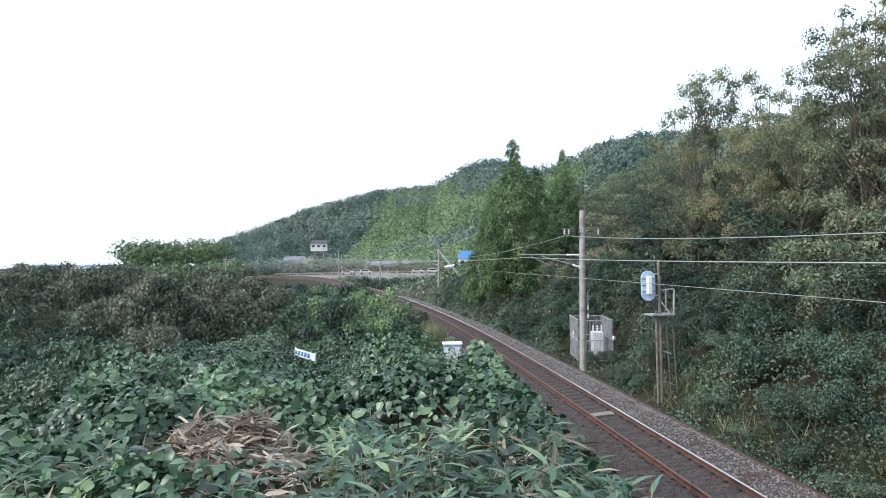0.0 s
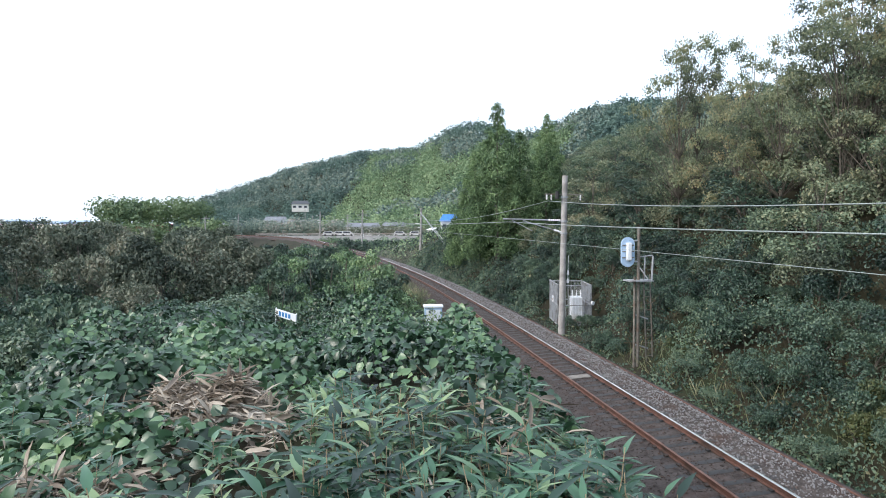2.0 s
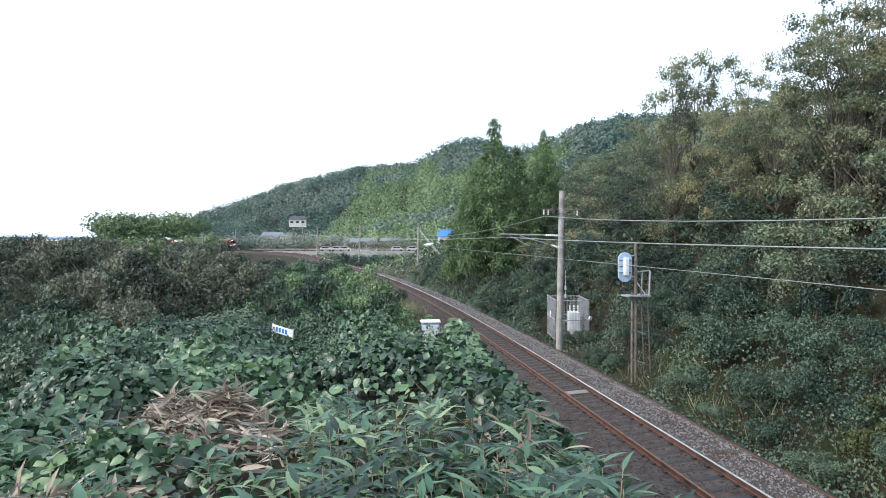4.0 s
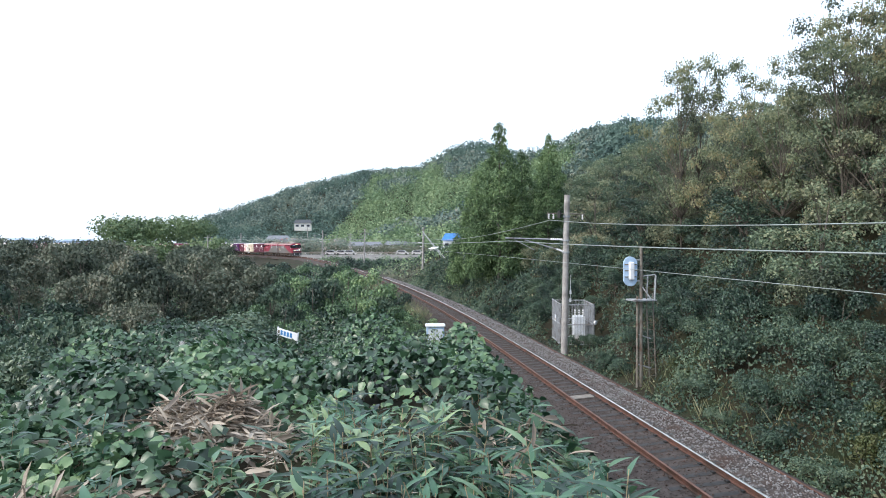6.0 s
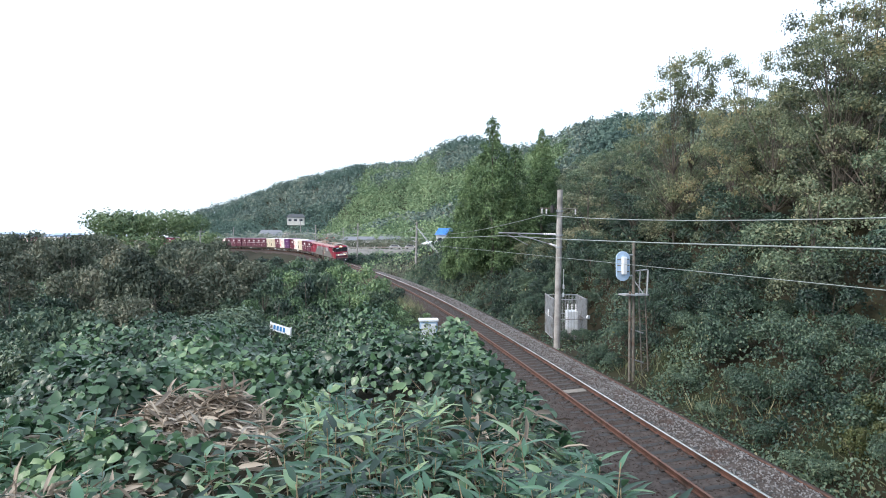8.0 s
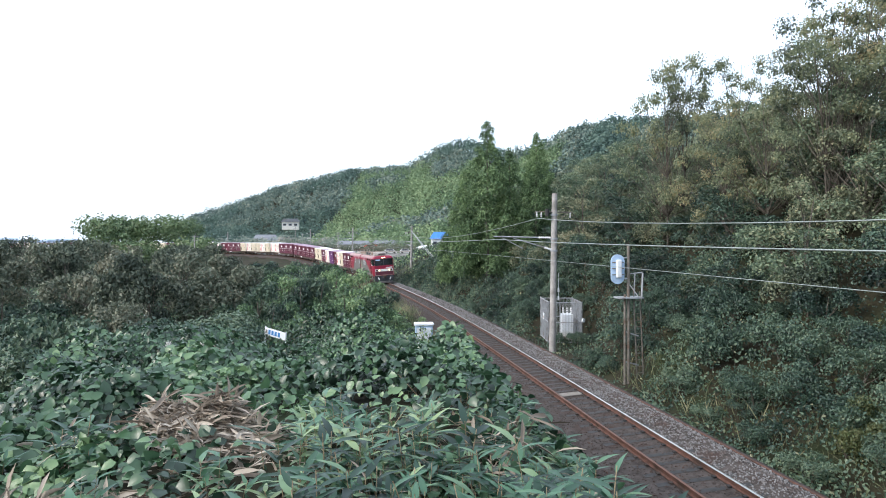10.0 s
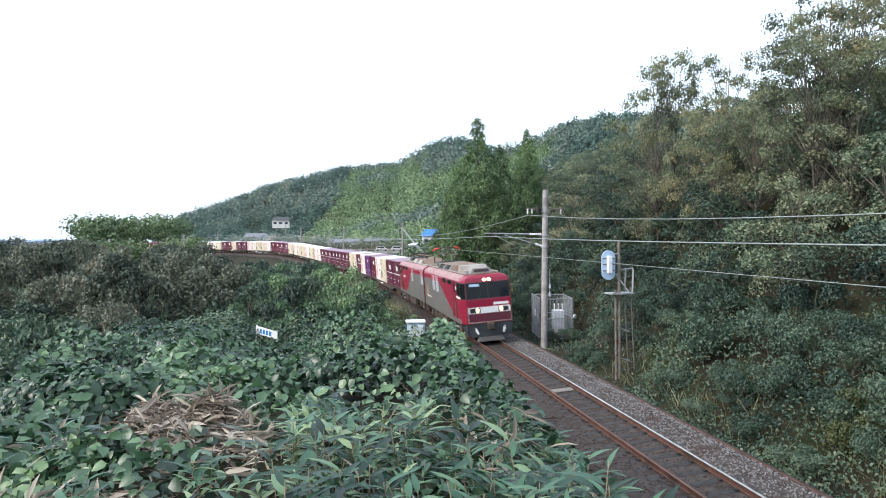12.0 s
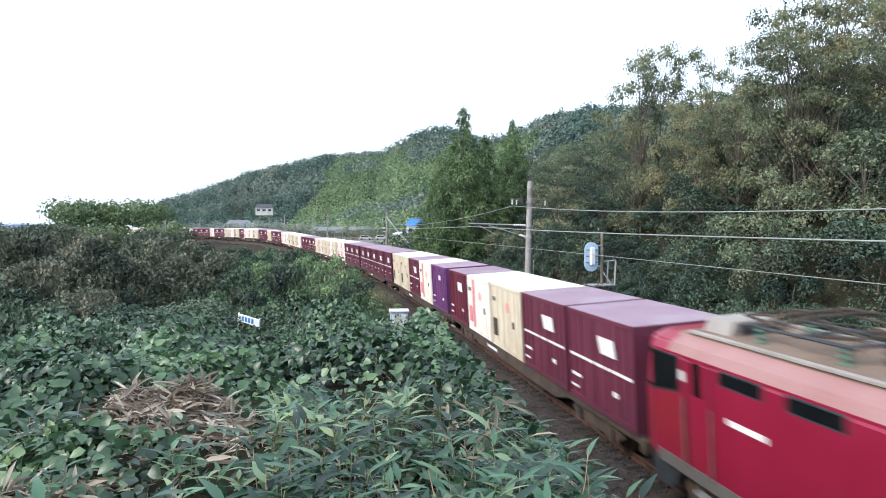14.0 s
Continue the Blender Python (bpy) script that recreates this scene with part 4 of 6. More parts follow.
    part("lamp_panel", nose_panel(1.42, 1.68, -1.16, 1.16, 0.03), M_MARK, body, "white lamp panel")
    for y in (-0.78, 0.78):
        part("lamp_recess", nose_panel(1.455, 1.645, y - 0.28, y + 0.28, 0.036), M_DARK, body)
        lamp = bm_tube((6.31, y * 0.84, 1.55), (6.35, y * 0.84, 1.55), 0.088, n=16)
        part("headlamp", lamp, M_LAMP if front else M_GLASS, body, "lit warm headlamp" if front else "")
    part("nose_grille", nose_panel(1.06, 1.4, -1.18, 1.18, 0.02), M_MAROON, body, "dark red lower nose panel")
    bm = bmesh.new()
    tube(bm, (6.36, -1.18, 1.03), (6.36, 1.18, 1.03), 0.022)
    for y in (-1.1, 1.1):
        tube(bm, (6.36, y * 1.07, 1.03), (6.33, y * 1.07, 1.72), 0.018)
    part("nose_rail", bm, M_COVER, body)
    part("running_number", nose_panel(1.75, 1.86, 0.25, 1.1, 0.012), M_MARK, body, "white number plate bar")
    for y in (-0.13, 0.13):
        lamp = bm_tube((5.9, y, 3.1), (6.13, y, 3.1), 0.095, n=16)
        part("roof_lamp", lamp, M_LAMP if front else M_SKIRT, body, "lit roof headlamp" if front else "")
    part("roof_lamp_case", bm_box(5.6, 6.1, -0.28, 0.28, 2.98, 3.24, bevel=0.03), M_RED, body)
    # skirt, plough and coupler
    skirt = part("skirt", bm_prism([(-1.18, 0.98), (1.18, 0.98), (1.14, 0.4), (0.95, 0.32), (-0.95, 0.32), (-1.14, 0.4)], "x", 5.75, 6.26), M_SKIRT, t, "dark grey front skirt")
    for side in (-1, 1):
        part("side_skirt", bm_prism([(4.9, 0.98), (6.2, 0.98), (6.1, 0.4), (5.5, 0.35)], "y", side * 1.2 - 0.03, side * 1.2 + 0.03), M_SKIRT, skirt)
        part("step", bm_box(3.95, 4.45, side * 1.32 - 0.1, side * 1.32 + 0.05, 0.4, 0.45), M_GALV, skirt)
        part("step", bm_box(3.95, 4.45, side * 1.32 - 0.1, side * 1.32 + 0.05, 0.68, 0.73), M_GALV, skirt)
        part("hose", bm_tube((6.28, side * 0.75, 0.75), (6.36, side * 0.7, 0.5), 0.04), M_PORCELAIN, skirt)
        part("hose_cock", bm_tube((6.28, side * 0.8, 0.85), (6.32, side * 0.8, 0.6), 0.03), M_PORCELAIN, skirt)
    part("plough", bm_prism([(-0.62, 0.3), (0.62, 0.3), (0.75, 0.1), (-0.75, 0.1)], "x", 6.0, 6.42), M_GREY, skirt, "pale grey snow plough")
    part("coupler", bm_box(6.2, 6.62, -0.16, 0.16, 0.72, 1.0, bevel=0.04), M_UNDER, skirt)
    # roof equipment
    if front:
        part("cooler", bm_prism([(-0.6, 3.42), (0.6, 3.42), (0.5, 3.74), (-0.5, 3.74)], "x", 4.1, 5.1), M_COVER, t, "grey roof cooler")
        part("cooler_vent", bm_box(5.05, 5.13, -0.42, 0.42, 3.5, 3.66), M_SKIRT, t)
        part("horn_case", bm_box(4.9, 5.15, -0.95, -0.7, 3.4, 3.66, bevel=0.03), M_COVER, t)
        part("roof_hood", bm_prism([(2.4, 3.42), (3.9, 3.42), (3.55, 3.84), (2.7, 3.84)], "y", -0.72, 0.72), M_COVER, t, "dusty trapezoid roof hood")
        part("roof_hood", bm_prism([(-2.6, 3.42), (2.1, 3.42), (1.9, 3.8), (-2.4, 3.8)], "y", -0.75, 0.75), M_ROOF, t, "long brown roof hood")
        for x0 in (-2.3, -0.4):
            part("intake_grille", bm_prism([(-1.02, 3.43), (-0.75, 3.78), (-0.7, 3.78), (-0.7, 3.43)], "x", x0, x0 + 1.5), M_COVER, t)
            for i in range(9):
                x = x0 + 0.12 + i * 0.155
                part("grille_bar", bm_tube((x, -1.0, 3.47), (x, -0.77, 3.77), 0.02, n=4), M_SKIRT, t)
        pantograph(t, -4.1, True)
    else:
        part("cooler", bm_prism([(-0.6, 3.42), (0.6, 3.42), (0.5, 3.7), (-0.5, 3.7)], "x", 4.3, 5.1), M_COVER, t, "grey roof cooler")
        part("cooler_vent", bm_box(4.22, 4.3, -0.4, 0.4, 3.48, 3.64), M_SKIRT, t)
        part("roof_hood", bm_prism([(-3.7, 3.42), (0.7, 3.42), (0.5, 3.76), (-3.2, 3.76)], "y", -0.75, 0.75), M_ROOF, t, "long brown roof hood")
        for x0 in (-3.0, -0.9):
            part("intake_grille", bm_prism([(-1.02, 3.43), (-0.75, 3.74), (-0.7, 3.74), (-0.7, 3.43)], "x", x0, x0 + 1.3), M_COVER, t)
            part("intake_grille", bm_prism([(1.02, 3.43), (0.75, 3.74), (0.7, 3.74), (0.7, 3.43)], "x", x0, x0 + 1.3), M_COVER, t)
        bm = bmesh.new()
        tube(bm, (-5.6, 0.3, 4.1), (1.4, 0.3, 4.1), 0.03)
        part("bus_bar", bm, M_ROOF, t, "brown roof bus bar")
        for x in (-5.2, -2.2, -0.4, 1.2):
            bm = bmesh.new()
            insulator(bm, (x, 0.3, 3.5 if x < -3.7 or x > 0.7 else 3.76), (x, 0.3, 4.1), 0.09, 4)
            part("insulator", bm, M_UNDER, t)
        pantograph(t, 2.7, False)
    part("gangway", bm_box(X_REAR - 0.32, X_REAR, -1.28, 1.28, 1.0, 3.1), M_DARK, t)
    # underframe
    part("underframe", bm_box(X_REAR, 5.7, -1.1, 1.1, 0.72, 0.98), M_UNDER, t)
    for x0, x1 in ((-1.4, -0.2), (0.0, 1.1)):
        for side in (-1, 1):
            part("equipment_case", bm_box(x0, x1, side * 1.1 - 0.18, side * 1.1 + 0.18, 0.28, 0.9, bevel=0.03), M_UNDER, t)
    for x in (-3.9, 3.6):
        bogie(t, x, 2.5)
        for side in (-1, 1):
            part("damper", bm_tube((x - 0.5, side * 1.2, 0.4), (x - 0.5, side * 1.2, 0.95), 0.07), M_STEEL_OLD, t)
            part("sand_pipe", bm_tube((x + 0.9, side * 1.2, 0.45), (x + 0.9, side * 1.2, 0.95), 0.05), M_STEEL_OLD, t)
    return t


def wagon_thing():
    t = empty("container_wagon", Matrix(), "brown dusty flat wagon carrying five containers", "wagon", "container wagons")
    for side in (-1, 1):
        pts = [(-9.8, 0.98), (9.8, 0.98), (9.8, 0.8), (5.6, 0.76), (4.6, 0.5), (-4.6, 0.5), (-5.6, 0.76), (-9.8, 0.8)]
        part("side_sill", bm_prism(pts, "y", side * 1.12 - 0.05, side * 1.12 + 0.05), M_UNDER, t)
        part("lettering", bm_box(-3.0, -1.6, side * 1.172 - 0.004, side * 1.172 + 0.004, 0.66, 0.78), M_MARK, t, "unreadable white lettering")
        part("brake_gear", bm_box(2.0, 3.4, side * 0.95 - 0.15, side * 0.95 + 0.15, 0.3, 0.55, bevel=0.03), M_DARK, t)
        part("step", bm_box(-9.9, -9.3, side * 1.2 - 0.06, side * 1.2 + 0.06, 0.45, 0.5), M_GALV, t)
    part("deck", bm_box(-9.9, 9.9, -1.07, 1.07, 0.86, 0.95), M_UNDER, t)
    part("centre_sill", bm_box(-10.2, 10.2, -0.25, 0.25, 0.6, 0.86), M_DARK, t)
    for x in (-9.85, 9.85):
        part("end_beam", bm_box(x - 0.1, x + 0.1, -1.2, 1.2, 0.62, 0.95, bevel=0.02), M_BOGIE, t)
    for x in (-7.1, 7.1):
        bogie(t, x, 1.9)
    return t


def container_thing(style):
    body_mat, roof_mat, label = {
        "P": (M_PURPLE, M_TOP_PURPLE, "dark purple steel freight container with white stripe and marks"),
        "M": (M_MAROON, M_TOP_PURPLE, "maroon steel freight container with white marks"),
        "V": (M_VIOLET, M_TOP_PURPLE, "violet steel freight container with white marks"),
        "C": (M_CREAM, M_TOP_WHITE, "cream steel freight container with stained doors"),
        "W": (M_IVORY, M_TOP_WHITE, "ivory steel freight container with a pink stripe")}[style]
    t = empty("freight_container", Matrix(), label, "container", "freight containers")
    hx, hy, z0, z1 = 1.855, 1.225, 0.99, 3.49
    part("body", bm_box(-hx, hx, -hy + 0.03, hy - 0.03, z0, z1 - 0.03), body_mat, t)
    for side in (-1, 1):
        y = side * (hy - 0.02)
        for x in (-hx + 0.05, hx - 0.05):
            part("corner_post", bm_box(x - 0.05, x + 0.05, y - 0.04, y + 0.04, z0, z1 - 0.01), body_mat, t)
        part("top_rail", bm_box(-hx + 0.1, hx - 0.1, y - 0.03, y + 0.035, z1 - 0.12, z1 - 0.02), body_mat, t)
        part("bottom_rail", bm_box(-hx + 0.1, hx - 0.1, y - 0.03, y + 0.035, z0, z0 + 0.14), body_mat, t)
        for x in (-1.45, -1.05, 1.05, 1.45):
            part("rib", bm_box(x - 0.035, x + 0.035, y - 0.02, y + 0.03, z0 + 0.14, z1 - 0.12), body_mat, t)
    for x in (-hx, hx):
        part("end_beam", bm_box(x - 0.03, x + 0.03, -0.9, 0.9, z1 - 0.35, z1 - 0.25), body_mat, t)
        for y in (-0.7, -0.25, 0.25, 0.7):
            part("end_rib", bm_box(x - 0.025, x + 0.025, y - 0.05, y + 0.05, z0 + 0.1, z1 - 0.35), body_mat, t)
    part("roof", bm_box(-hx + 0.01, hx - 0.01, -hy + 0.01, hy - 0.01, z1 - 0.03, z1, bevel=0.01), roof_mat, t, "dusty roof sheet")
    for side in (-1, 1):
        y = side * (hy - 0.02)
        for x0, x1 in ((-0.62, -0.01), (0.01, 0.62)):
            bm = bm_box(x0, x1, y - 0.02, y + 0.025, z0 + 0.15, z1 - 0.13, bevel=0.008)
            xm = (x0 + x1) / 2 + 0.1
            tube(bm, (xm, y + side * 0.045, z0 + 0.12), (xm, y + side * 0.045, z1 - 0.12), 0.016, n=6)
            part("door", bm, body_mat, t)
        yo = side * (hy + 0.012)
        def mark(x0, x1, a, b, mat=M_MARK, name="marking"):
            part(name, bm_box(x0, x1, min(yo, yo - side * 0.02), max(yo, yo - side * 0.02) , a, b), mat, t, "plain white marking" if mat is M_MARK else "")
        f = -side
        def span_mark(a, b, *r):
            mark(min(a * f, b * f), max(a * f, b * f), *r)
        if style in "PMV":
            part("logo", bm_prism([(f * 1.0, 2.56), (f * 0.2, 2.56), (f * 0.06, 2.98), (f * 0.88, 2.98)] if style != "V" else [(f * 0.5, 2.7), (f * 0.1, 2.7), (f * 0.1, 2.95), (f * 0.5, 2.95)], "y", min(yo, yo + side * 0.025), max(yo, yo + side * 0.025)), M_MARK, t, "plain white logo block")
            if style == "P":
                span_mark(-1.8, -0.66, 2.18, 2.25)
                span_mark(0.66, 1.8, 2.18, 2.25)
                yy = yo + side * 0.006
                part("stripe", bm_box(-0.6, 0.6, min(yy, yy - side * 0.03), max(yy, yy - side * 0.03), 2.18, 2.25), M_MARK, t, "white stripe")
            span_mark(-1.7, -1.1, 1.62, 1.7)
            span_mark(-1.75, -1.3, 1.3, 1.36)
            span_mark(0.75, 1.0, 1.6, 1.72)
        else:
            span_mark(-1.7, -1.25, 2.8, 2.95, M_STEEL_OLD)
            span_mark(-1.65, -1.2, 1.4, 2.1, M_UNDER if style == "C" else M_PINK)
            if style == "W":
                span_mark(-0.98, -0.7, z0 + 0.2, z1 - 0.15, M_PINK, "stripe")
            span_mark(0.8, 1.0, 2.0, 2.25, M_DARK)
            part("emblem", bm_tube((f * 0.3, y + side * 0.02, 2.7), (f * 0.3, y + side * 0.034, 2.7), 0.2, n=14), M_PINK, t, "faded round emblem")
    return t


def settle_heights(t):
    """Bring the levels of the body to their true heights over the rail."""
    for body in t.children:
        for ob in [body] + list(body.children) + [c for b in body.children for c in b.children]:
            if ob.type != "MESH":
                continue
            m, up = ob.matrix_basis.copy(), ob.parent
            while up is not None:
                m, up = up.matrix_basis @ m, up.parent
            back = m.inverted()
            for v in ob.data.vertices:
                w = m @ v.co
                if 0.9 < w.z < 4.8:
                    w.z = float(np.interp(w.z, [0.9, 1.0, 1.4, 1.68, 2.06, 2.96, 3.2, 3.38, 3.6, 4.8], [0.9, 1.08, 1.57, 1.92, 2.36, 3.24, 3.46, 3.6, 3.82, 4.8]))
                    v.co = back @ w
            ob.data.update()


# place of the nose along the line, time by time: 24.5 m a second, slowing a little past the mast
NOSE_T = np.array([0.0, 6.5, 11.0, 12.0, 12.5, 13.0, 13.5, 14.0])
NOSE_S = np.array([356.0, 197.0, 87.0, 62.0, 50.0, 39.5, 27.9, 16.9])
LOAD = "PPCWM VWPCC PPPPP PPPWW CWCCW CPPMM WCCWW PPCMP CWWPC WCPPW PPMCW CCWPM PPWWC MPPCW PCWPP CWMPP".split()
train = []   # each moving thing with the distance of its middle, and of its two pivots, behind the nose
for front, back in ((True, 6.3), (False, 18.7)):
    t = locomotive(front)
    settle_heights(t)
    train.append((t, back, 3.7, front))
models = {}
wagon = None
gap = 25.05
for i, load in enumerate(LOAD):
    middle = gap + 10.2 + i * 20.4
    if wagon is None:
        wagon = w = wagon_thing()
    else:
        w = copy_thing(wagon, Matrix())
    train.append((w, middle, 7.1, True))
    for k, style in enumerate(load):
        if style not in models:
            models[style] = c = container_thing(style)
        else:
            c = copy_thing(models[style], Matrix())
        train.append((c, (middle, (k - 2) * 3.93), 7.1, True))


def on_line(s, pivot, forward):
    """The pose of a vehicle whose middle is at s and whose pivots are that far from it."""
    a, b = line(s - pivot), line(s + pivot)
    mid = (a[0] + b[0]) / 2
    x = (a[0] - b[0]).normalized() * (1 if forward else -1)
    up = (a[3] + b[3]).normalized()
    y = up.cross(x).normalized()
    m = Matrix((x, y, x.cross(y))).transposed().to_4x4()
    m.translation = mid
    return m


def motions():
    times = [0.5 * i for i in range(29)]
    for thing, back, pivot, forward in train:
        rows = []
        for t in times:
            nose = float(np.interp(t, NOSE_T, NOSE_S))
            if isinstance(back, tuple):
                m = on_line(nose + back[0], pivot, forward) @ pose(-back[1], 0, 0)
            else:
                m = on_line(nose + back, pivot, forward)
            rows.append((t, m))
        walk(thing, rows)


# ---- plants ----
def crown_leaves(name, blobs, count, size, mat, aspect=0.55, jitter=0.5, shell=0.35):
    """Leaves over the outside of overlapping lumps (x, y, z, rx, rz)."""
    b = np.array(blobs, float)
    weight = b[:, 3] * (b[:, 3] + b[:, 4])
    pick = rng.choice(len(b), int(count * 1.5), p=weight / weight.sum())
    d = random_ways(len(pick))
    d[:, 2] = np.where(d[:, 2] < -0.5, -d[:, 2], d[:, 2])
    depth = 1 - shell * rng.random(len(pick)) ** 1.5 + 0.12 * rng.normal(size=len(pick))
    q = b[pick]
    p = q[:, :3] + d * depth[:, None] * np.stack([q[:, 3], q[:, 3], q[:, 4]], 1)
    inside = np.zeros(len(p), bool)
    for i in range(len(b)):
        e = (p - b[i, :3]) / np.array([b[i, 3], b[i, 3], b[i, 4]])
        inside |= (np.einsum("ij,ij->i", e, e) < 0.36) & (pick != i)
    p, d = p[~inside][:count], d[~inside][:count]
    n = len(p)
    normal = unit(d + np.array([0, 0, 0.5]) + jitter * rng.normal(size=(n, 3)))
    way = np.cross(normal, random_ways(n))
    way[:, 2] -= 0.25
    sz = size * rng.uniform(0.6, 1.35, n)
    return leaves(name, p, way, normal, sz, sz * aspect, mat)


def lumps(n, r, h, z0, small=(0.35, 0.6)):
    out = []
    for i in range(n):
        a, u = rng.uniform(0, 6.28), rng.uniform(0, 1)
        zz = z0 + h * rng.uniform(0.05, 0.95)
        rr = r * math.sqrt(u) * (1.15 - 0.6 * abs((zz - z0) / h - 0.4))
        k = r * rng.uniform(*small)
        out.append((rr * math.cos(a), rr * math.sin(a), zz, k, k * rng.uniform(0.7, 1.0)))
    return out


def branches(trunk_top, blobs, r0, spread=1.0):
    """A tapered trunk with a limb to each lump of the crown."""
    bm = bmesh.new()
    p, n = Vector((0, 0, -0.3)), 5
    bend = Vector((rng.normal() * 0.06, rng.normal() * 0.06, 0))
    pts = [p]
    for i in range(1, n + 1):
        p = Vector((bend.x * i * i * 0.3, bend.y * i * i * 0.3, trunk_top * i / n))
        pts.append(p)
    for i in range(n):
        tube(bm, pts[i], pts[i + 1], r0 * (1 - 0.16 * i), r0 * (1 - 0.16 * (i + 1)), n=7, caps=False)
    for x, y, z, a, b in blobs:
        u = min(max((z - b) / trunk_top * 0.7, 0.3), 0.98)
        q = pts[min(int(u * n), n - 1)]
        mid = q.lerp(Vector((x, y, z)), 0.55) + Vector((0, 0, 0.12 * a))
        tube(bm, q, mid, r0 * 0.4, r0 * 0.22, n=5, caps=False)
        tube(bm, mid, (x, y, z + b * 0.3), r0 * 0.22, r0 * 0.07, n=5, caps=False)
        for k in range(3):
            d = Vector(random_ways(1)[0]) * a * 0.8
            tube(bm, mid.lerp(Vector((x, y, z)), 0.6), Vector((x, y, z)) + d, r0 * 0.1, r0 * 0.03, n=4, caps=False)
    return bm


def tree_model(name, blobs, trunk, r0, count, size, mat, label, category, group, aspect=0.55, shell=0.35):
    t = empty(name, Matrix(), label, category, group)
    part("trunk", branches(trunk, blobs, r0), M_BARK, t)
    child("crown", crown_leaves("crown", blobs, count, size, mat, aspect, shell=shell), t)
    return t


PLACED = {}


def plant(model, x, y, size=1.0, tall=1.0, sink=0.1, z=None):
    """A copy of a model with its foot on the ground; the first is the model itself."""
    zz = ground_at(x, y) - sink if z is None else z
    m = Matrix.Translation((x, y, zz)) @ Matrix.Rotation(rng.uniform(0, 6.28), 4, "Z") @ Matrix.Diagonal((size, size, size * tall, 1))
    if model.name not in PLACED:
        PLACED[model.name] = model
        model.matrix_basis = m
        return model
    ob = copy_thing(model, Matrix())
    ob.matrix_basis = m
    return ob


shrubs = []
for i in range(4):
    bl = lumps(9, 1.5, 2.2, 0.5, (0.34, 0.55))
    shrubs.append(tree_model("shrub", bl, 2.0, 0.07, 2600, 0.15, [L_SHRUB, L_SHRUB, L_SHRUB, L_OLIVE][i],
                             "dense dark green broadleaf shrub on the slope" if i < 3 else "dense brownish-green shrub in early autumn", "shrub", "slope shrubs", 0.6))
oaks = []
for i in range(4):
    bl = lumps(19, 2.3, 6.0, 0.7, (0.24, 0.44))
    oaks.append(tree_model("broadleaf_tree", bl, 5.6, 0.1, 4200, 0.17, [L_OAK, L_SHRUB, L_OAK, L_OLIVE][i],
                           "slender broadleaf tree with dense olive-green crown", "tree", "wood trees", 0.6))
airy = []
for i in range(3):
    bl = lumps(48, 2.3, 6.4, 1.8, (0.13, 0.27))
    airy.append(tree_model("airy_tree", bl, 8.0, 0.055, 7000, 0.11, [L_AIRY, L_OLIVE, L_AIRY][i],
                           "tall thin tree with open crown showing sky between leaves", "tree", "tall thin trees", 0.6, 0.9))


def cedar_model(h, r, count):
    t = empty("cedar_tree", Matrix(), "tall dark green cedar with a pointed crown", "tree", "cedars")
    bm = bmesh.new()
    tube(bm, (0, 0, -0.3), (0, 0, h * 0.97), 0.2, 0.02, n=8)
    part("trunk", bm, M_BARK, t)
    bl = []
    tiers = int(h * 5.5)
    for i in range(tiers):
        u = ((i + rng.random()) / tiers) ** 0.9
        a = i * 2.4 + rng.normal() * 0.3
        reach = r * u ** 0.8 * rng.uniform(0.6, 1.0)
        k = (0.32 + 0.75 * u) * rng.uniform(0.8, 1.25)
        bl.append((math.cos(a) * reach, math.sin(a) * reach, h * (1 - u * 0.93) - 0.12 * reach, k, k * 1.15))
    bl.append((0, 0, h * 0.985, 0.14, 0.55))
    child("crown", crown_leaves("crown", bl, count, 0.3, L_CEDAR, 0.36, jitter=0.6, shell=0.5), t)
    return t


cedars = [cedar_model(15.6, 3.9, 19000), cedar_model(13.0, 3.3, 14000)]
for k, (x, y, sc) in enumerate([(5.3, 62, 1.0), (7.9, 65, 0.92), (3.3, 66, 0.78), (9.8, 60, 0.7), (11.5, 70, 0.75)]):
    plant(cedars[k % 2], x, y, sc)


# the wooded cutting beyond the track
def wood():
    n = 0
    for s0 in np.arange(26, 135, 2.6):
        for o0 in (9.6, 12.4, 15.2, 18.4, 21.6, 25.5):
            s, o = s0 + rng.uniform(-1.1, 1.1), o0 + rng.uniform(-0.9, 0.9)
            p = beside(s, o, 0)
            az = math.degrees(math.atan2(p.x, p.y))
            if p.y < 7 or az > 44 or az < 2.5 or (s > 112 and o > 20):
                continue
            if o < 7.4 and (59 < s < 69 or 52 < s < 57):
                continue
            if o > 24 and rng.random() < 0.3:
                continue
            if o < 9:
                plant(shrubs[n % 4], p.x, p.y, rng.uniform(0.5, 0.8), rng.uniform(0.8, 1.2))
            elif o < 17:
                plant((shrubs + oaks)[n % 8], p.x, p.y, rng.uniform(0.7, 1.0), rng.uniform(0.8, 1.1))
            else:
                plant(oaks[n % 4], p.x, p.y, rng.uniform(0.65, 0.9), rng.uniform(0.7, 1.0))
            n += 1


wood()
# low bushes shoulder to shoulder at the foot of the cutting
n_low = 0
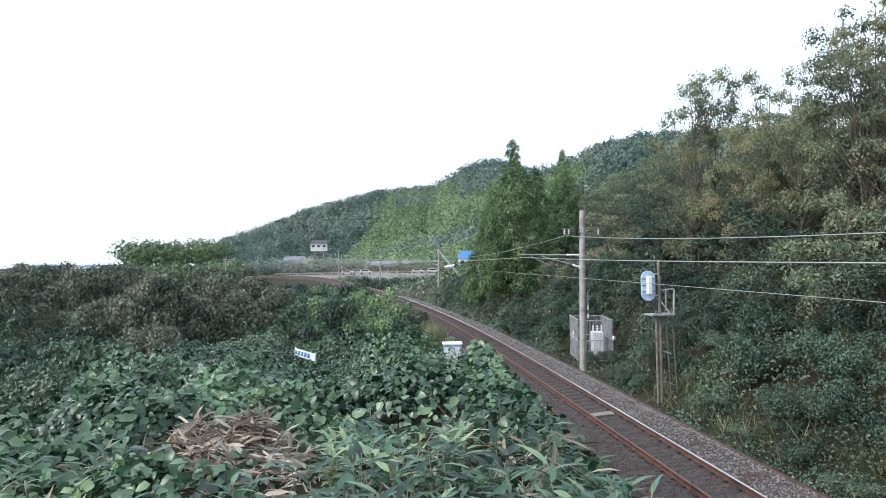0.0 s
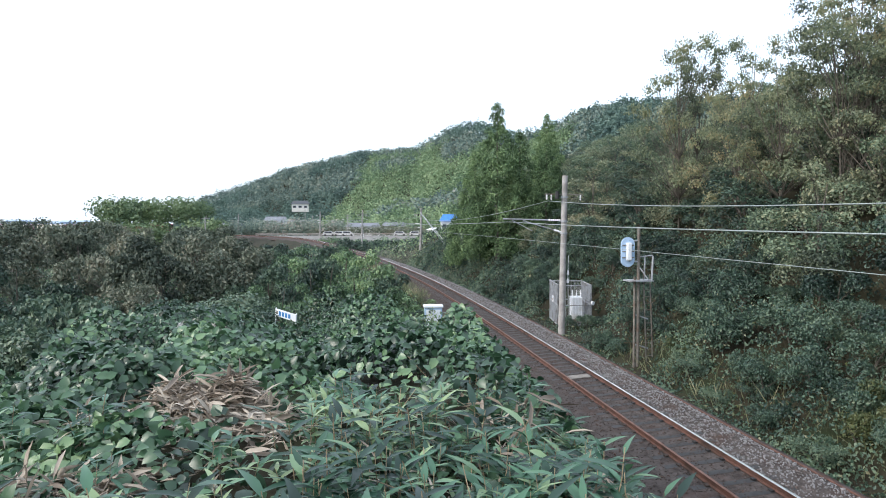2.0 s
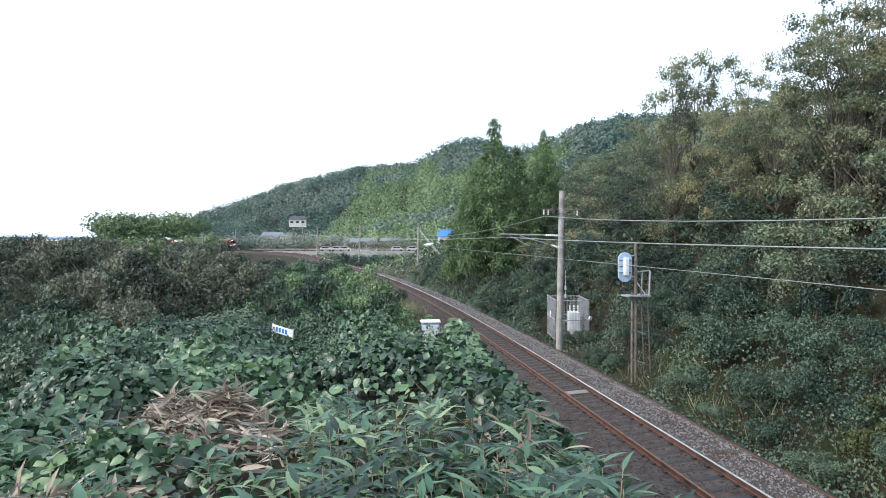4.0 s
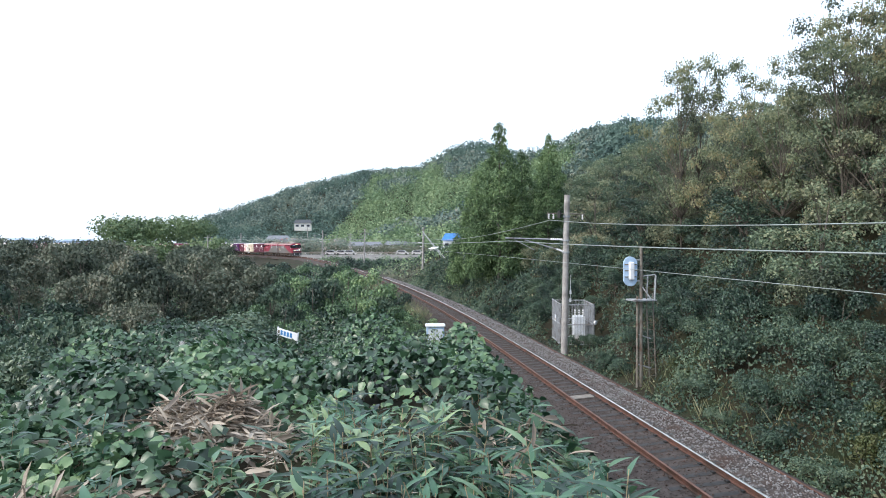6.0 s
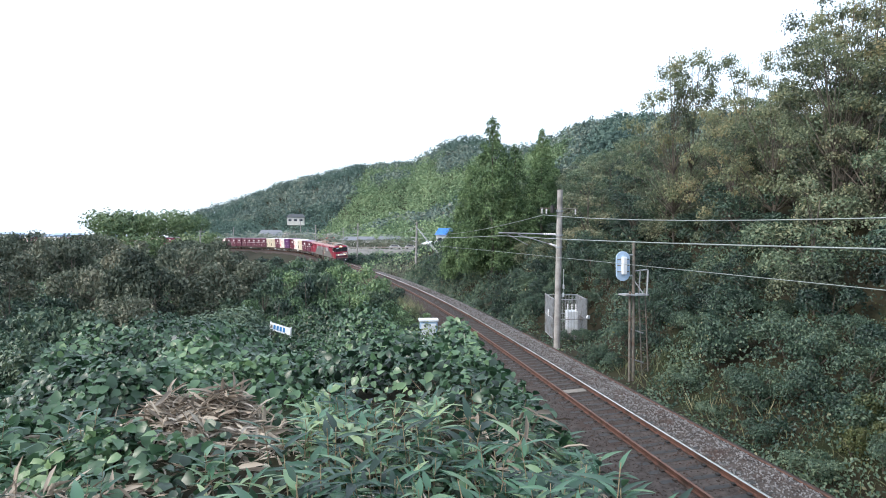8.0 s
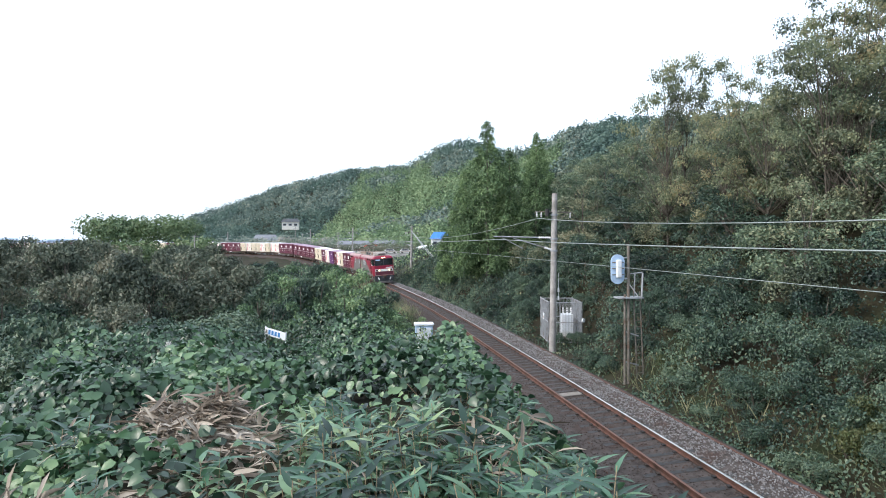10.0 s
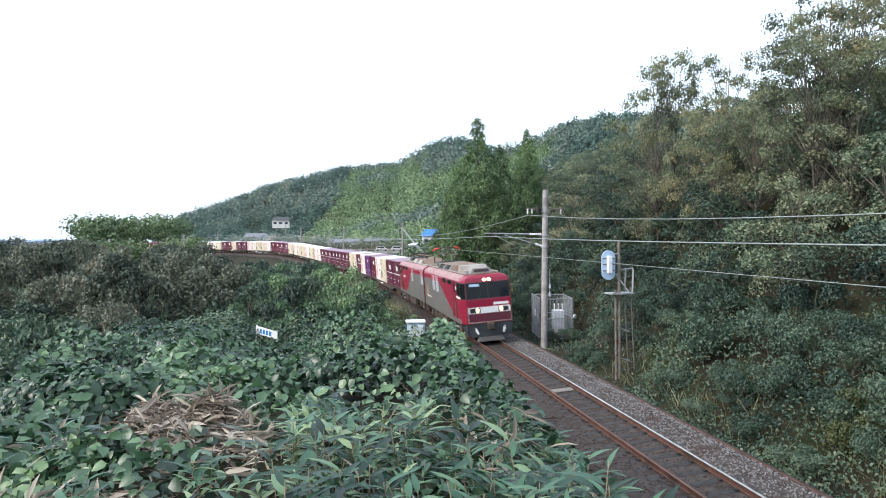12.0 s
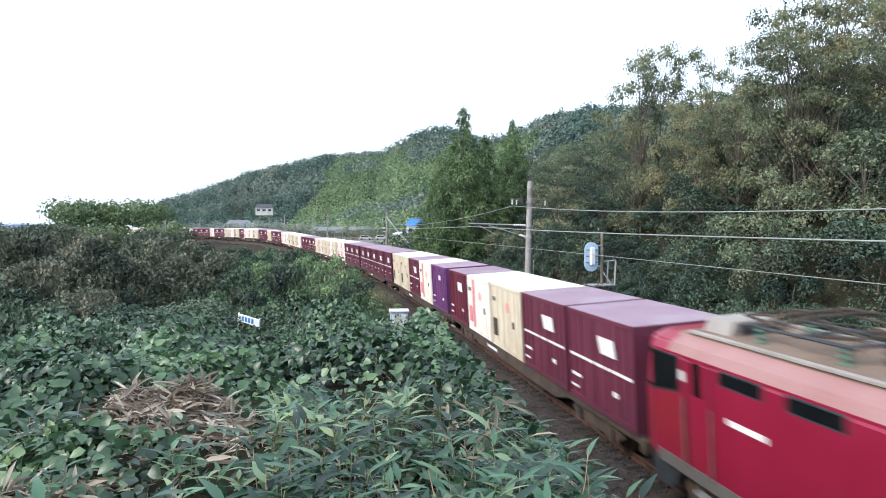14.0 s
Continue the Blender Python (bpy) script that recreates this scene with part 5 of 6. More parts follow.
for s0 in np.arange(27, 80, 1.7):
    for o0 in (3.8, 5.0, 6.4, 7.9):
        s1, o1 = s0 + rng.uniform(-0.8, 0.8), o0 + rng.uniform(-0.6, 0.6)
        p = beside(s1, o1, 0)
        if p.y < 7 or (59.5 < s1 < 70.5 and o1 < 7.4) or (52.4 < s1 < 56.4 and o1 < 4.9) or p.x > p.y * 0.95:
            continue
        plant(shrubs[(0, 2, 1, 0)[n_low % 4]], p.x, p.y, rng.uniform(0.4, 0.62) * (0.62 if o1 < 4.4 else 0.85 if o1 < 5.4 else 1.0), rng.uniform(0.8, 1.25))
        n_low += 1


for s1, o1 in ((64.2, 4.5), (64.0, 5.3), (64.4, 6.2), (64.8, 7.0), (62.0, 4.4)):
    p = beside(s1, o1, 0)
    plant(shrubs[0], p.x, p.y, rng.uniform(0.24, 0.34))


def growth(name, s, o, lump_size, height, clear, sz, parts, lean):
    """Unbroken lumpy undergrowth over the ground at s along and o beside the line."""
    n = len(s)
    x, y = np.interp(s, S, TX), np.interp(s, S, TY)
    a = np.interp(s, S, ANG)
    x, y = x + np.cos(a) * o, y + np.sin(a) * o
    def lumpy(px, py):
        return np.clip(waves(px, py, lump_size) + 0.35, 0, 1.5) + 0.45 * np.clip(waves(px + 31, py - 17, lump_size * 0.4), -0.4, 1.2)
    h = lumpy(x, y)
    z = land(x, y) + clear * height * (0.25 + h) - clear * height * 0.75 * rng.random(n) ** 1.7
    e = lump_size * 0.08
    gx, gy = (lumpy(x + e, y) - h) / e * height, (lumpy(x, y + e) - h) / e * height
    normal = unit(np.stack([-gx + lean[0], -gy + lean[1], np.ones(n)], 1) + 0.55 * rng.normal(size=(n, 3)))
    way = np.cross(normal, random_ways(n))
    way[:, 2] -= 0.35
    ln = sz(y) * rng.uniform(0.55, 1.4, n)
    share = rng.random(n)
    at = 0.0
    for mat, part_of, text in parts:
        k = (share >= at) & (share < at + part_of)
        at += part_of
        me = leaves(name, np.stack([x, y, z], 1)[k], way[k], normal[k], ln[k], ln[k] * 0.62, mat)
        put(name, me, label=text, category="undergrowth", kind="stuff")


def slope_growth():
    n = 150000
    s = 24 + 95 * rng.random(n) ** 1.65
    o = 2.8 + 9.5 * rng.random(n) ** 1.1
    boxed = ((s > 59.5) & (s < 68.5) & (o < 7.2)) | ((s > 52.6) & (s < 56.2) & (o < 4.4))
    keep = ~boxed | (rng.random(n) < 0.3)
    s, o, boxed = s[keep], o[keep], boxed[keep]
    growth("undergrowth", s, o, 2.3, 1.15, smooth(2.5, 4.8, o) * np.where(boxed, 0.1, 1.0), lambda y: 0.075 + 0.0017 * y,
           [(L_SHRUB, 0.92, "dark green undergrowth over the cutting"), (L_OLIVE, 0.05, "olive undergrowth over the cutting"), (L_YELLOW, 0.03, "yellowing leaves in the undergrowth")], (-0.5, -0.4))
    n = 70000
    s, o = 60 + 115 * rng.random(n) ** 1.2, -3.2 - 42 * rng.random(n) ** 1.3
    growth("hollow_growth", s, o, 4.0, 0.9, smooth(3.0, 6.5, -o), lambda y: 0.11 + 0.0026 * y,
           [(L_SHRUB, 0.6, "dark green growth over the hollow"), (L_VINE, 0.25, "lighter vines over the hollow"), (L_BROWN, 0.15, "fading growth over the hollow")], (0.0, -0.5))
    n = 16000
    s, o = 58 + 72 * rng.random(n), -2.3 - 4.5 * rng.random(n)
    growth("shoulder_growth", s, o, 1.6, 0.55, smooth(2.2, 3.8, -o), lambda y: 0.09 + 0.0018 * y,
           [(L_SHRUB, 0.35, "green growth along the ballast edge"), (L_VINE, 0.45, "light vines along the ballast edge"), (L_GRASS, 0.2, "dry weeds along the ballast edge")], (0.0, -0.5))
    n = 18000
    s, o = 110 + 55 * rng.random(n), 4 + 26 * rng.random(n)
    growth("field_growth", s, o, 5.0, 0.7, smooth(4, 7, o), lambda y: 0.15 + 0.0026 * y,
           [(L_SHRUB, 0.55, "green growth on the field edge"), (L_VINE, 0.3, "lighter weeds on the field edge"), (L_BROWN, 0.15, "fading weeds on the field edge")], (0.0, -0.5))


slope_growth()
golden = tree_model("shrub", lumps(9, 1.3, 1.6, 0.3, (0.34, 0.5)), 1.4, 0.05, 2400, 0.15, L_YELLOW, "yellowing autumn shrub at the foot of the cutting", "shrub", "slope shrubs", 0.6)
for x, y, sc in ((10.6, 15.9, 0.45), (11.5, 16.6, 0.5), (11.3, 15.2, 0.4), (9.6, 25.5, 0.35)):
    plant(golden, x, y, sc)
# unseen trees added behind the eye, both sides of the line, blocking sky light
for s0 in np.arange(-50, 24, 9.0):
    for o0 in (9.0,):
        p = beside(s0 + rng.uniform(-1, 1), o0 + rng.uniform(-1, 1), 0)
        plant(oaks[int(rng.integers(4))], p.x, p.y, rng.uniform(0.9, 1.2))
for x, y in ((-16, -9), (-11, -13), (-6, -12), (-2, -15), (-20, -3), (-24, 4), (-13, -18), (-4, -20)):
    plant(oaks[int(rng.integers(4))], x, y, rng.uniform(1.0, 1.3))
for k, (x, y, sc, tl) in enumerate([(17.4, 27.5, 1.05, 1.1), (18.6, 28.5, 1.15, 1.15), (16.9, 31.5, 1.05, 1.05), (19.8, 29, 1.15, 1.2), (21, 33, 1.1, 1.1), (15.9, 34, 1.0, 1.0), (15.0, 40, 1.2, 1.3), (16.4, 41, 1.05, 1.35), (18.5, 38, 1.1, 1.1),
                                     (22.5, 28, 1.2, 1.2), (25, 31, 1.2, 1.2), (20.5, 24.5, 1.1, 1.1)]):
    plant(airy[k % 3], x, y, sc, tl)


# thickets on the low side
thicket_models = []
for i, (mat, text) in enumerate(((L_SHRUB, "dense dark green thicket in the hollow"), (L_BROWN, "dense grey-brown thicket in the hollow"), (L_BROWN, "dense grey-brown thicket in the hollow"), (L_VINE, "thicket overgrown with broad vine leaves"))):
    bl = lumps(16, 2.9, 3.6, 0.7, (0.2, 0.36))
    thicket_models.append(tree_model("thicket", bl, 3.6, 0.08, 5200, 0.21, mat, text, "thicket", "thickets", 0.6, 0.5))


def thickets():
    for x, y, sc, k, tl in [(-31, 40, 1.7, 3, 1.0), (-26, 38, 1.6, 0, 1.0), (-22, 42, 1.9, 3, 1.0), (-18, 40, 1.8, 3, 1.1), (-14.5, 43, 1.9, 3, 1.15), (-11.5, 41, 1.7, 0, 1.1), (-35, 46, 2.0, 1, 1.0),
                            (-28, 48, 2.1, 3, 1.0), (-20, 50, 2.1, 1, 1.0), (-14, 52, 2.1, 3, 1.0), (-9.5, 46, 1.5, 1, 1.2), (-8.5, 40, 1.35, 0, 1.2), (-7.0, 44, 1.5, 1, 1.1), (-5.0, 47, 1.3, 0, 1.1),
                            (-4.5, 42, 1.25, 2, 1.2), (-3.4, 39.5, 1.1, 2, 1.15), (-6.2, 38, 0.9, 0, 1.0), (-9.4, 36, 1.0, 1, 0.9), (-11.8, 36.5, 0.9, 2, 0.9), (-25, 33, 1.2, 0, 0.9), (-29, 31, 1.3, 1, 0.9),
                            (-20, 34, 1.1, 0, 0.9), (-17, 35, 1.1, 1, 0.9), (-2.0, 41, 0.8, 1, 1.0), (-1.6, 37, 0.7, 0, 0.9), (-40, 55, 2.3, 3, 1.0), (-33, 60, 2.3, 1, 1.0), (-24, 62, 2.3, 1, 1.0), (-16, 64, 2.2, 3, 1.0),
                            (-14.5, 70, 2.0, 1, 1.0), (-11, 58, 1.7, 0, 1.0), (-8.0, 54, 1.3, 1, 1.0), (-20, 78, 2.2, 0, 1.0), (-30, 80, 2.5, 1, 1.0), (-42, 85, 2.7, 3, 1.0), (-55, 80, 2.8, 1, 1.0), (-6.6, 42, 1.5, 0, 1.1), (-5.7, 40.5, 1.4, 1, 1.1), (-7.6, 41, 1.5, 1, 1.1)]:
        top = 6.5 if x < -23 * y / 42 else 5.5 if x < -14.5 * y / 42 else (4.55 if x < -6 * y / 42 else 3.4)
        az = math.degrees(math.atan2(x, y))
        if az > -11:
            top = float(np.interp(az, [-11, -8.5, -7, -5, -2], [5.1, 4.7, 3.7, 1.8, 0.8]))
        h = 5.0 * sc * 0.58 * tl
        plant(thicket_models[{0: 0, 1: 1, 2: 3, 3: 2}[k] if x < -11 * y / 42 else (3 if k in (1, 2) else 0)], x, y, sc * 0.58, tl * min(1.25, max(0.3, (top * rng.uniform(0.9, 1.05) - ground_at(x, y)) / h)))
    # a vine-hung bush, and the dark shrubs of the hollow behind the first mound
    plant(thicket_models[0], -16.4, 21.2, 0.95, 1.05)
    for k in range(46):
        a, r = radians(rng.uniform(-39, -19)), rng.uniform(17, 33)
        x, y = r * math.sin(a), r * math.cos(a)
        top = 5.6 - r * math.tan(radians(6.4 - (0.9 if math.degrees(a) < -31 else 0) + rng.uniform(-0.4, 0.7)))
        h = top - ground_at(x, y)
        if h > 0.7:
            plant(shrubs[(0, 2, 0, 1)[k % 4]], x, y, 0.85, min(1.25, h / (3.0 * 0.85)))


thickets()


def kudzu():
    """The carpet of broad leaves over the bank."""
    n = 135000
    r = np.exp(rng.uniform(math.log(1.6), math.log(42), n))
    a = np.radians(rng.uniform(-48, 32, n))
    x, y = r * np.sin(a), r * np.cos(a)
    o, s = offset(x, y)
    keep = (o < -2.9) & (rng.random(n) < smooth(-0.5, 4.5, r))
    sasa = (x > -2.2 + 0.0 * y) & (r < 7.5)
    keep &= ~(sasa & (rng.random(n) < 0.8))
    keep &= ~((abs(x + 2.0 * y / 5.2) < 0.42) & (y > 4.8) & (y < 5.5) & (rng.random(n) < 0.85))
    x, y, r, o = x[keep], y[keep], r[keep], o[keep]
    def heap(px, py, pr, po):
        v = 0.8 * smooth(4, 8, pr) * smooth(3.5, 7.5, -po) * np.clip(waves(px, py, 3.0) + 0.3, 0, 1.6) + 0.3 * smooth(3, 6, pr) * np.clip(waves(px + 40, py, 1.2), -0.3, 2)
        for mx, my, mr, mh in ((-6.9, 12.6, 2.2, 0.85), (-3.6, 30, 2.2, 0.8), (-4.6, 33, 2.2, 0.9), (-1.0, 18, 1.8, 0.5), (-3.2, 7.5, 1.2, 0.3), (0.8, 11, 1.5, 0.35), (-4.4, 16.5, 1.5, 0.45)):
            v = v + mh * np.exp(-((px - mx) ** 2 + (py - my) ** 2) / mr ** 2) / 0.75
        v = v * (1 - 0.85 * smooth(0, 3, pr - brow(np.degrees(np.arctan2(px, py))) - 0.5))
        t = (0.12 + v * 0.75) * smooth(2.7, 4.2, -po)
        t = t * (1 - 0.8 * np.exp(-((px + 0.254 * py) / 1.3) ** 2) * smooth(14, 21, py))
        t = t * (1 - 0.75 * np.exp(-((px + 7.4) ** 2 + (py - 28.5) ** 2) / 4))
        return t * (1 - 0.85 * np.exp(-((px + 0.015 * py) / 1.1) ** 2) * smooth(16, 22, py))
    thick = heap(x, y, r, o)
    m = len(x)
    # sprays: leaves gather in layers over darker gaps
    spray = np.clip(waves(x * 1.0 + 11, y - 23, 0.55), -1, 1)
    z = land(x, y) + thick + 0.07 * spray * smooth(2, 6, r) - (0.3 + 0.006 * r) * rng.random(m) ** 1.5
    e = 0.25
    gx, gy = (heap(x + e, y, r, o) - thick) / e, (heap(x, y + e, r, o) - thick) / e
    normal = unit(np.stack([-gx, -gy - 0.2, np.ones(m)], 1) + 0.5 * rng.normal(size=(m, 3)))
    way = np.cross(normal, random_ways(m))
    sz = (0.072 + 0.0028 * r) * rng.uniform(0.5, 1.5, m)
    near = r < 14
    base = np.stack([x, y, z], 1)
    me = leaves("vine_leaves", base[near], way[near], normal[near], sz[near], sz[near] * 0.85, L_KUDZU, fold=0.15, droop=0.3, steps=2, shape=[0.95, 0.75])
    put("vine_carpet", me, label="broad green vine leaves covering the near bank", category="vines", kind="stuff")
    far = ~near
    me = leaves("vine_leaves", base[far], way[far], normal[far], sz[far], sz[far] * 0.85, L_KUDZU, fold=0.15, droop=0.3)
    put("vine_carpet", me, label="green vine leaves covering the bank and its mounds", category="vines", kind="stuff")


kudzu()


def sasa_model(stems):
    """A tuft of broad-leaved bamboo grass."""
    t = empty("bamboo_grass", Matrix(), "bamboo grass with long broad blue-green leaves", "bamboo grass", "bamboo grass tufts")
    bm = bmesh.new()
    base, way, nrm, ln = [], [], [], []
    for i in range(stems):
        f = Vector((rng.normal() * 0.12, rng.normal() * 0.12, -0.15))
        top = f + Vector((rng.normal() * 0.1, rng.normal() * 0.1, rng.uniform(0.5, 0.85)))
        tube(bm, f, top, 0.004, 0.003, n=4, caps=False)
        k = rng.integers(5, 8)
        turn = rng.uniform(0, 6.28)
        for j in range(k):
            a = turn + j * 2.4
            u = 0.72 + 0.28 * j / k
            base.append(f.lerp(top, u))
            up = rng.uniform(0.0, 0.9) + 0.5 * (j / k)
            way.append((math.cos(a), math.sin(a), up))
            nrm.append((-math.cos(a) * up, -math.sin(a) * up, 1.0))
            ln.append(rng.uniform(0.14, 0.29))
    part("stems", bm, M_STALK, t)
    ln = np.array(ln)
    me = leaves("blades", np.array([tuple(b) for b in base]), np.array(way), np.array(nrm) + 0.25 * rng.normal(size=(len(nrm), 3)), ln, ln * 0.235, L_SASA, fold=0.12, droop=0.35, steps=3, shape=[0.7, 1.0, 0.75, 0.4])
    child("blades", me, t)
    k = 9
    d = unit(np.stack([rng.normal(size=k), rng.normal(size=k), -0.2 + 0.3 * rng.random(k)], 1))
    me = leaves("dry_blades", np.stack([rng.normal(size=k) * 0.1, rng.normal(size=k) * 0.1, rng.uniform(0.12, 0.45, k)], 1), d, np.tile((0.0, 0.0, 1.0), (k, 1)), rng.uniform(0.12, 0.26, k), 0.022, L_DRY, droop=0.5, steps=3)
    child("dry_blades", me, t, label="withered pale brown blades")
    return t


tufts = [sasa_model(int(k)) for k in (4, 5, 6, 4, 5)]


def sasa():
    n = 0
    for i in range(1500):
        r, a = math.exp(rng.uniform(math.log(2.0), math.log(9.5))), math.radians(rng.uniform(-42, 40))
        x, y = r * math.sin(a), r * math.cos(a)
        o, s = offset(x, y)
        if (abs(x + 2.0 * y / 5.2) < 0.62 and 4.1 < y < 6.0) or o[0] > -3.2 or n > 298:
            continue
        if x < -0.16 * r - 0.2 and rng.random() < 0.85:
            continue
        if r > 6 and x < 0.5 and rng.random() < 0.7:
            continue
        plant(tufts[n % 5], x, y, rng.uniform(0.62, 0.95) * (1.15 if o[0] > -6.5 else 1), rng.uniform(0.75, 1.0), sink=0.12)
        n += 1


sasa()


def dry_heap(x, y, r, count, lift):
    n = count
    a, q = rng.uniform(0, 6.28, n), np.sqrt(rng.random(n)) * r * rng.choice([0.8, 1.0, 1.25], n)
    q = q * (1 + 0.28 * np.sin(3 * a + x) + 0.2 * np.sin(5 * a + 2 * y))
    px, py = x + q * np.cos(a) * 1.35, y + q * np.sin(a)
    z = land(px, py) + lift * np.exp(-(q / r * 1.35) ** 2) * (1 + 0.5 * waves(px, py, 0.35)) * rng.uniform(0.55, 1.1, n) + 0.03
    way = random_ways(n)
    way = way * np.array((1.0, 0.6, 0.35)) + np.array((0.25, 0.0, 0.0))
    ln = rng.uniform(0.05, 0.26, n)
    me = leaves("dry_leaves", np.stack([px, py, z], 1), way, unit(np.array([0, 0, 1.0]) + 0.5 * rng.normal(size=(n, 3))), ln, ln * rng.uniform(0.08, 0.22, n), L_DRY, fold=0.35, droop=0.15, steps=2, shape=[0.8, 0.9])
    put("dry_leaf_heap", me, label="heap of cut dry bamboo leaves, pale brown", category="dry leaves", kind="stuff")


dry_heap(-2.0, 5.2, 0.5, 2200, 0.3)
dry_heap(-1.6, 4.6, 0.45, 160, 0.08)
dry_heap(-2.2, 3.5, 0.45, 420, 0.08)
dry_heap(0.6, 3.0, 0.5, 220, 0.15)
dry_heap(1.9, 3.6, 0.9, 420, 0.25)
dry_heap(0.9, 4.6, 1.0, 320, 0.3)


def dead_stalks(count):
    """Thin withered stalks leaning among the bamboo grass."""
    bm = bmesh.new()
    for i in range(count):
        r, a = math.exp(rng.uniform(math.log(2.4), math.log(9.0))), radians(rng.uniform(-8, 34))
        x, y = r * math.sin(a), r * math.cos(a)
        p = Vector((x, y, ground_at(x, y) - 0.05))
        tube(bm, p, p + Vector((rng.normal() * 0.22, rng.normal() * 0.22, rng.uniform(0.25, 0.5))), 0.005, 0.003, n=4, caps=False)
    me = bpy.data.meshes.new("dead_stalks")
    bm.to_mesh(me)
    bm.free()
    me.materials.append(M_STALK)
    put("dead_stalks", me, label="thin pale withered stalks among the bamboo grass", category="stalks", kind="stuff")


dead_stalks(70)


def plume_grass():
    t = empty("silver_grass", Matrix(), "tuft of silver grass with pale grey feathery plumes", "grass", "silver grass tufts")
    for i in range(5):
        top = Vector((rng.normal() * 0.28, rng.normal() * 0.2, rng.uniform(0.75, 1.05)))
        part("stem", bm_tube((rng.normal() * 0.05, rng.normal() * 0.05, -0.1), top, 0.005, 0.003, n=4), M_STALK, t)
        n = 110
        u = rng.random(n)
        lean = Vector((rng.normal(), rng.normal(), 0)).normalized()
        base = np.array(top) + np.outer(u * 0.3, (lean.x * 0.5, lean.y * 0.5, 0.75)) - np.outer(u ** 2 * 0.1, (0, 0, 1))
        way = rng.normal(size=(n, 3)) * 0.5 + np.array((lean.x, lean.y, 0.35))
        child("plume", leaves("plume", base, way, random_ways(n), rng.uniform(0.05, 0.12, n), 0.012, L_PLUME), t, label="pale grey seed plume")
    n = 60
    way = np.stack([0.45 * rng.normal(size=n), 0.45 * rng.normal(size=n), np.ones(n)], 1)
    child("blades", leaves("blades", rng.normal(size=(n, 3)) * np.array((0.08, 0.08, 0.0)), way, random_ways(n), rng.uniform(0.5, 0.9, n), 0.014, L_GRASS, droop=0.5, steps=2), t)
    return t


silver = plume_grass()
for a, r in ((-20.5, 9.6), (-18.6, 10.4), (-21.8, 10.8)):
    plant(silver, r * math.sin(radians(a)), r * math.cos(radians(a)), rng.uniform(0.75, 0.9), sink=0.15)


def grass_band(name, s0, s1, o0, o1, count, h, label, mat=L_GRASS):
    s, o = rng.uniform(s0, s1, count), rng.uniform(o0, o1, count)
    p = np.array([tuple(beside(a, b, 0)) for a, b in zip(s, o)])
    p[:, 2] = land(p[:, 0], p[:, 1]) - 0.03
    way = np.stack([0.5 * rng.normal(size=count), 0.5 * rng.normal(size=count), np.ones(count)], 1)
    ln = h * rng.uniform(0.5, 1.3, count)
    me = leaves(name, p, way, random_ways(count) + np.array([0, -1, 0]), ln, 0.012 + ln * 0.02, mat, fold=0.1, droop=0.45, steps=2, shape=[0.9, 0.7])
    put(name, me, label=label, category="grass", kind="stuff")


grass_band("tall_grass", 36, 56, 3.3, 5.2, 500, 0.7, "tall drooping grass along the foot of the cutting")
grass_band("dry_weeds", 36, 90, -3.9, -2.4, 4200, 0.42, "dry weeds at the edge of the ballast")
grass_band("dry_weeds", 78, 128, -4.2, -1.5, 3200, 0.62, "pale dry weeds over the far ballast shoulder")
grass_band("far_weeds", 90, 150, 2.9, 9.0, 3500, 0.8, "brownish weeds beside the far track", L_BROWN)


# ---- the far hill and its woods ----
def far_wood(name, count, az0, az1, near, size, mat, label, lo=0.0, hi=1.06, keep=None, tall=1.15):
    az = rng.uniform(az0, az1, count)
    fd, rd = np.interp(az, RIDGE_A, FOOT_D), np.interp(az, RIDGE_A, RIDGE_D)
    u = rng.uniform(lo, hi, count)
    r = fd * near + (rd - fd * near) * u
    x, y = r * np.sin(np.radians(az)), r * np.cos(np.radians(az))
    if keep is not None:
        k = keep(az, u, x, y) & ((az < 12) | (u > 0.45))
        x, y, r = x[k], y[k], r[k]
    z = land(x, y)
    n, per = len(x), 48
    rad = size * rng.uniform(0.6, 1.3, n)
    d = random_ways(n * per)
    d[:, 2] = abs(d[:, 2]) * 1.1 - 0.25
    c = np.repeat(np.stack([x, y, z + rad * 0.7], 1), per, 0)
    rr = np.repeat(rad, per)[:, None]
    p = c + d * rr * np.array([1, 1, tall]) * rng.uniform(0.7, 1.12, (n * per, 1))
    normal = unit(d + 0.4 * rng.normal(size=d.shape))
    way = np.cross(normal, random_ways(n * per))
    sz = rr[:, 0] * rng.uniform(0.17, 0.38, n * per)
    put(name, leaves(name, p, way, normal, sz, sz * 0.8, mat, fold=0.2), label=label, category="woods", kind="stuff")


def bamboo_zone(az, u, x, y):
    return (az < 12) & (u < np.interp(az, [-11.5, -9, -6.5, -2, 5], [0.0, 0.32, 0.6, 0.76, 0.8]) + 0.07 * waves(x, y, 70) + 0.08 * waves(x, y, 23)) & (waves(x - 50, y, 38) < 0.7)


def conifer_zone(az, u, x, y):
    return ~bamboo_zone(az, u, x, y) & (((az < -9) & (u < 0.42) & (waves(x, y, 90) > -0.5)) | ((az > 8) & (waves(x, y, 50) > 0.1)) | (waves(x + 90, y, 60) > 0.75))


def mixed_zone(az, u, x, y):
    return ~bamboo_zone(az, u, x, y) & ~conifer_zone(az, u, x, y)


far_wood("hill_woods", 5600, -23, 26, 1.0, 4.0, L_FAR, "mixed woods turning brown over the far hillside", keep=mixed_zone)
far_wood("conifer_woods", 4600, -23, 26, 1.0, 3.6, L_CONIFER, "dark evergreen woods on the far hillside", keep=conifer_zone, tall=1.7)
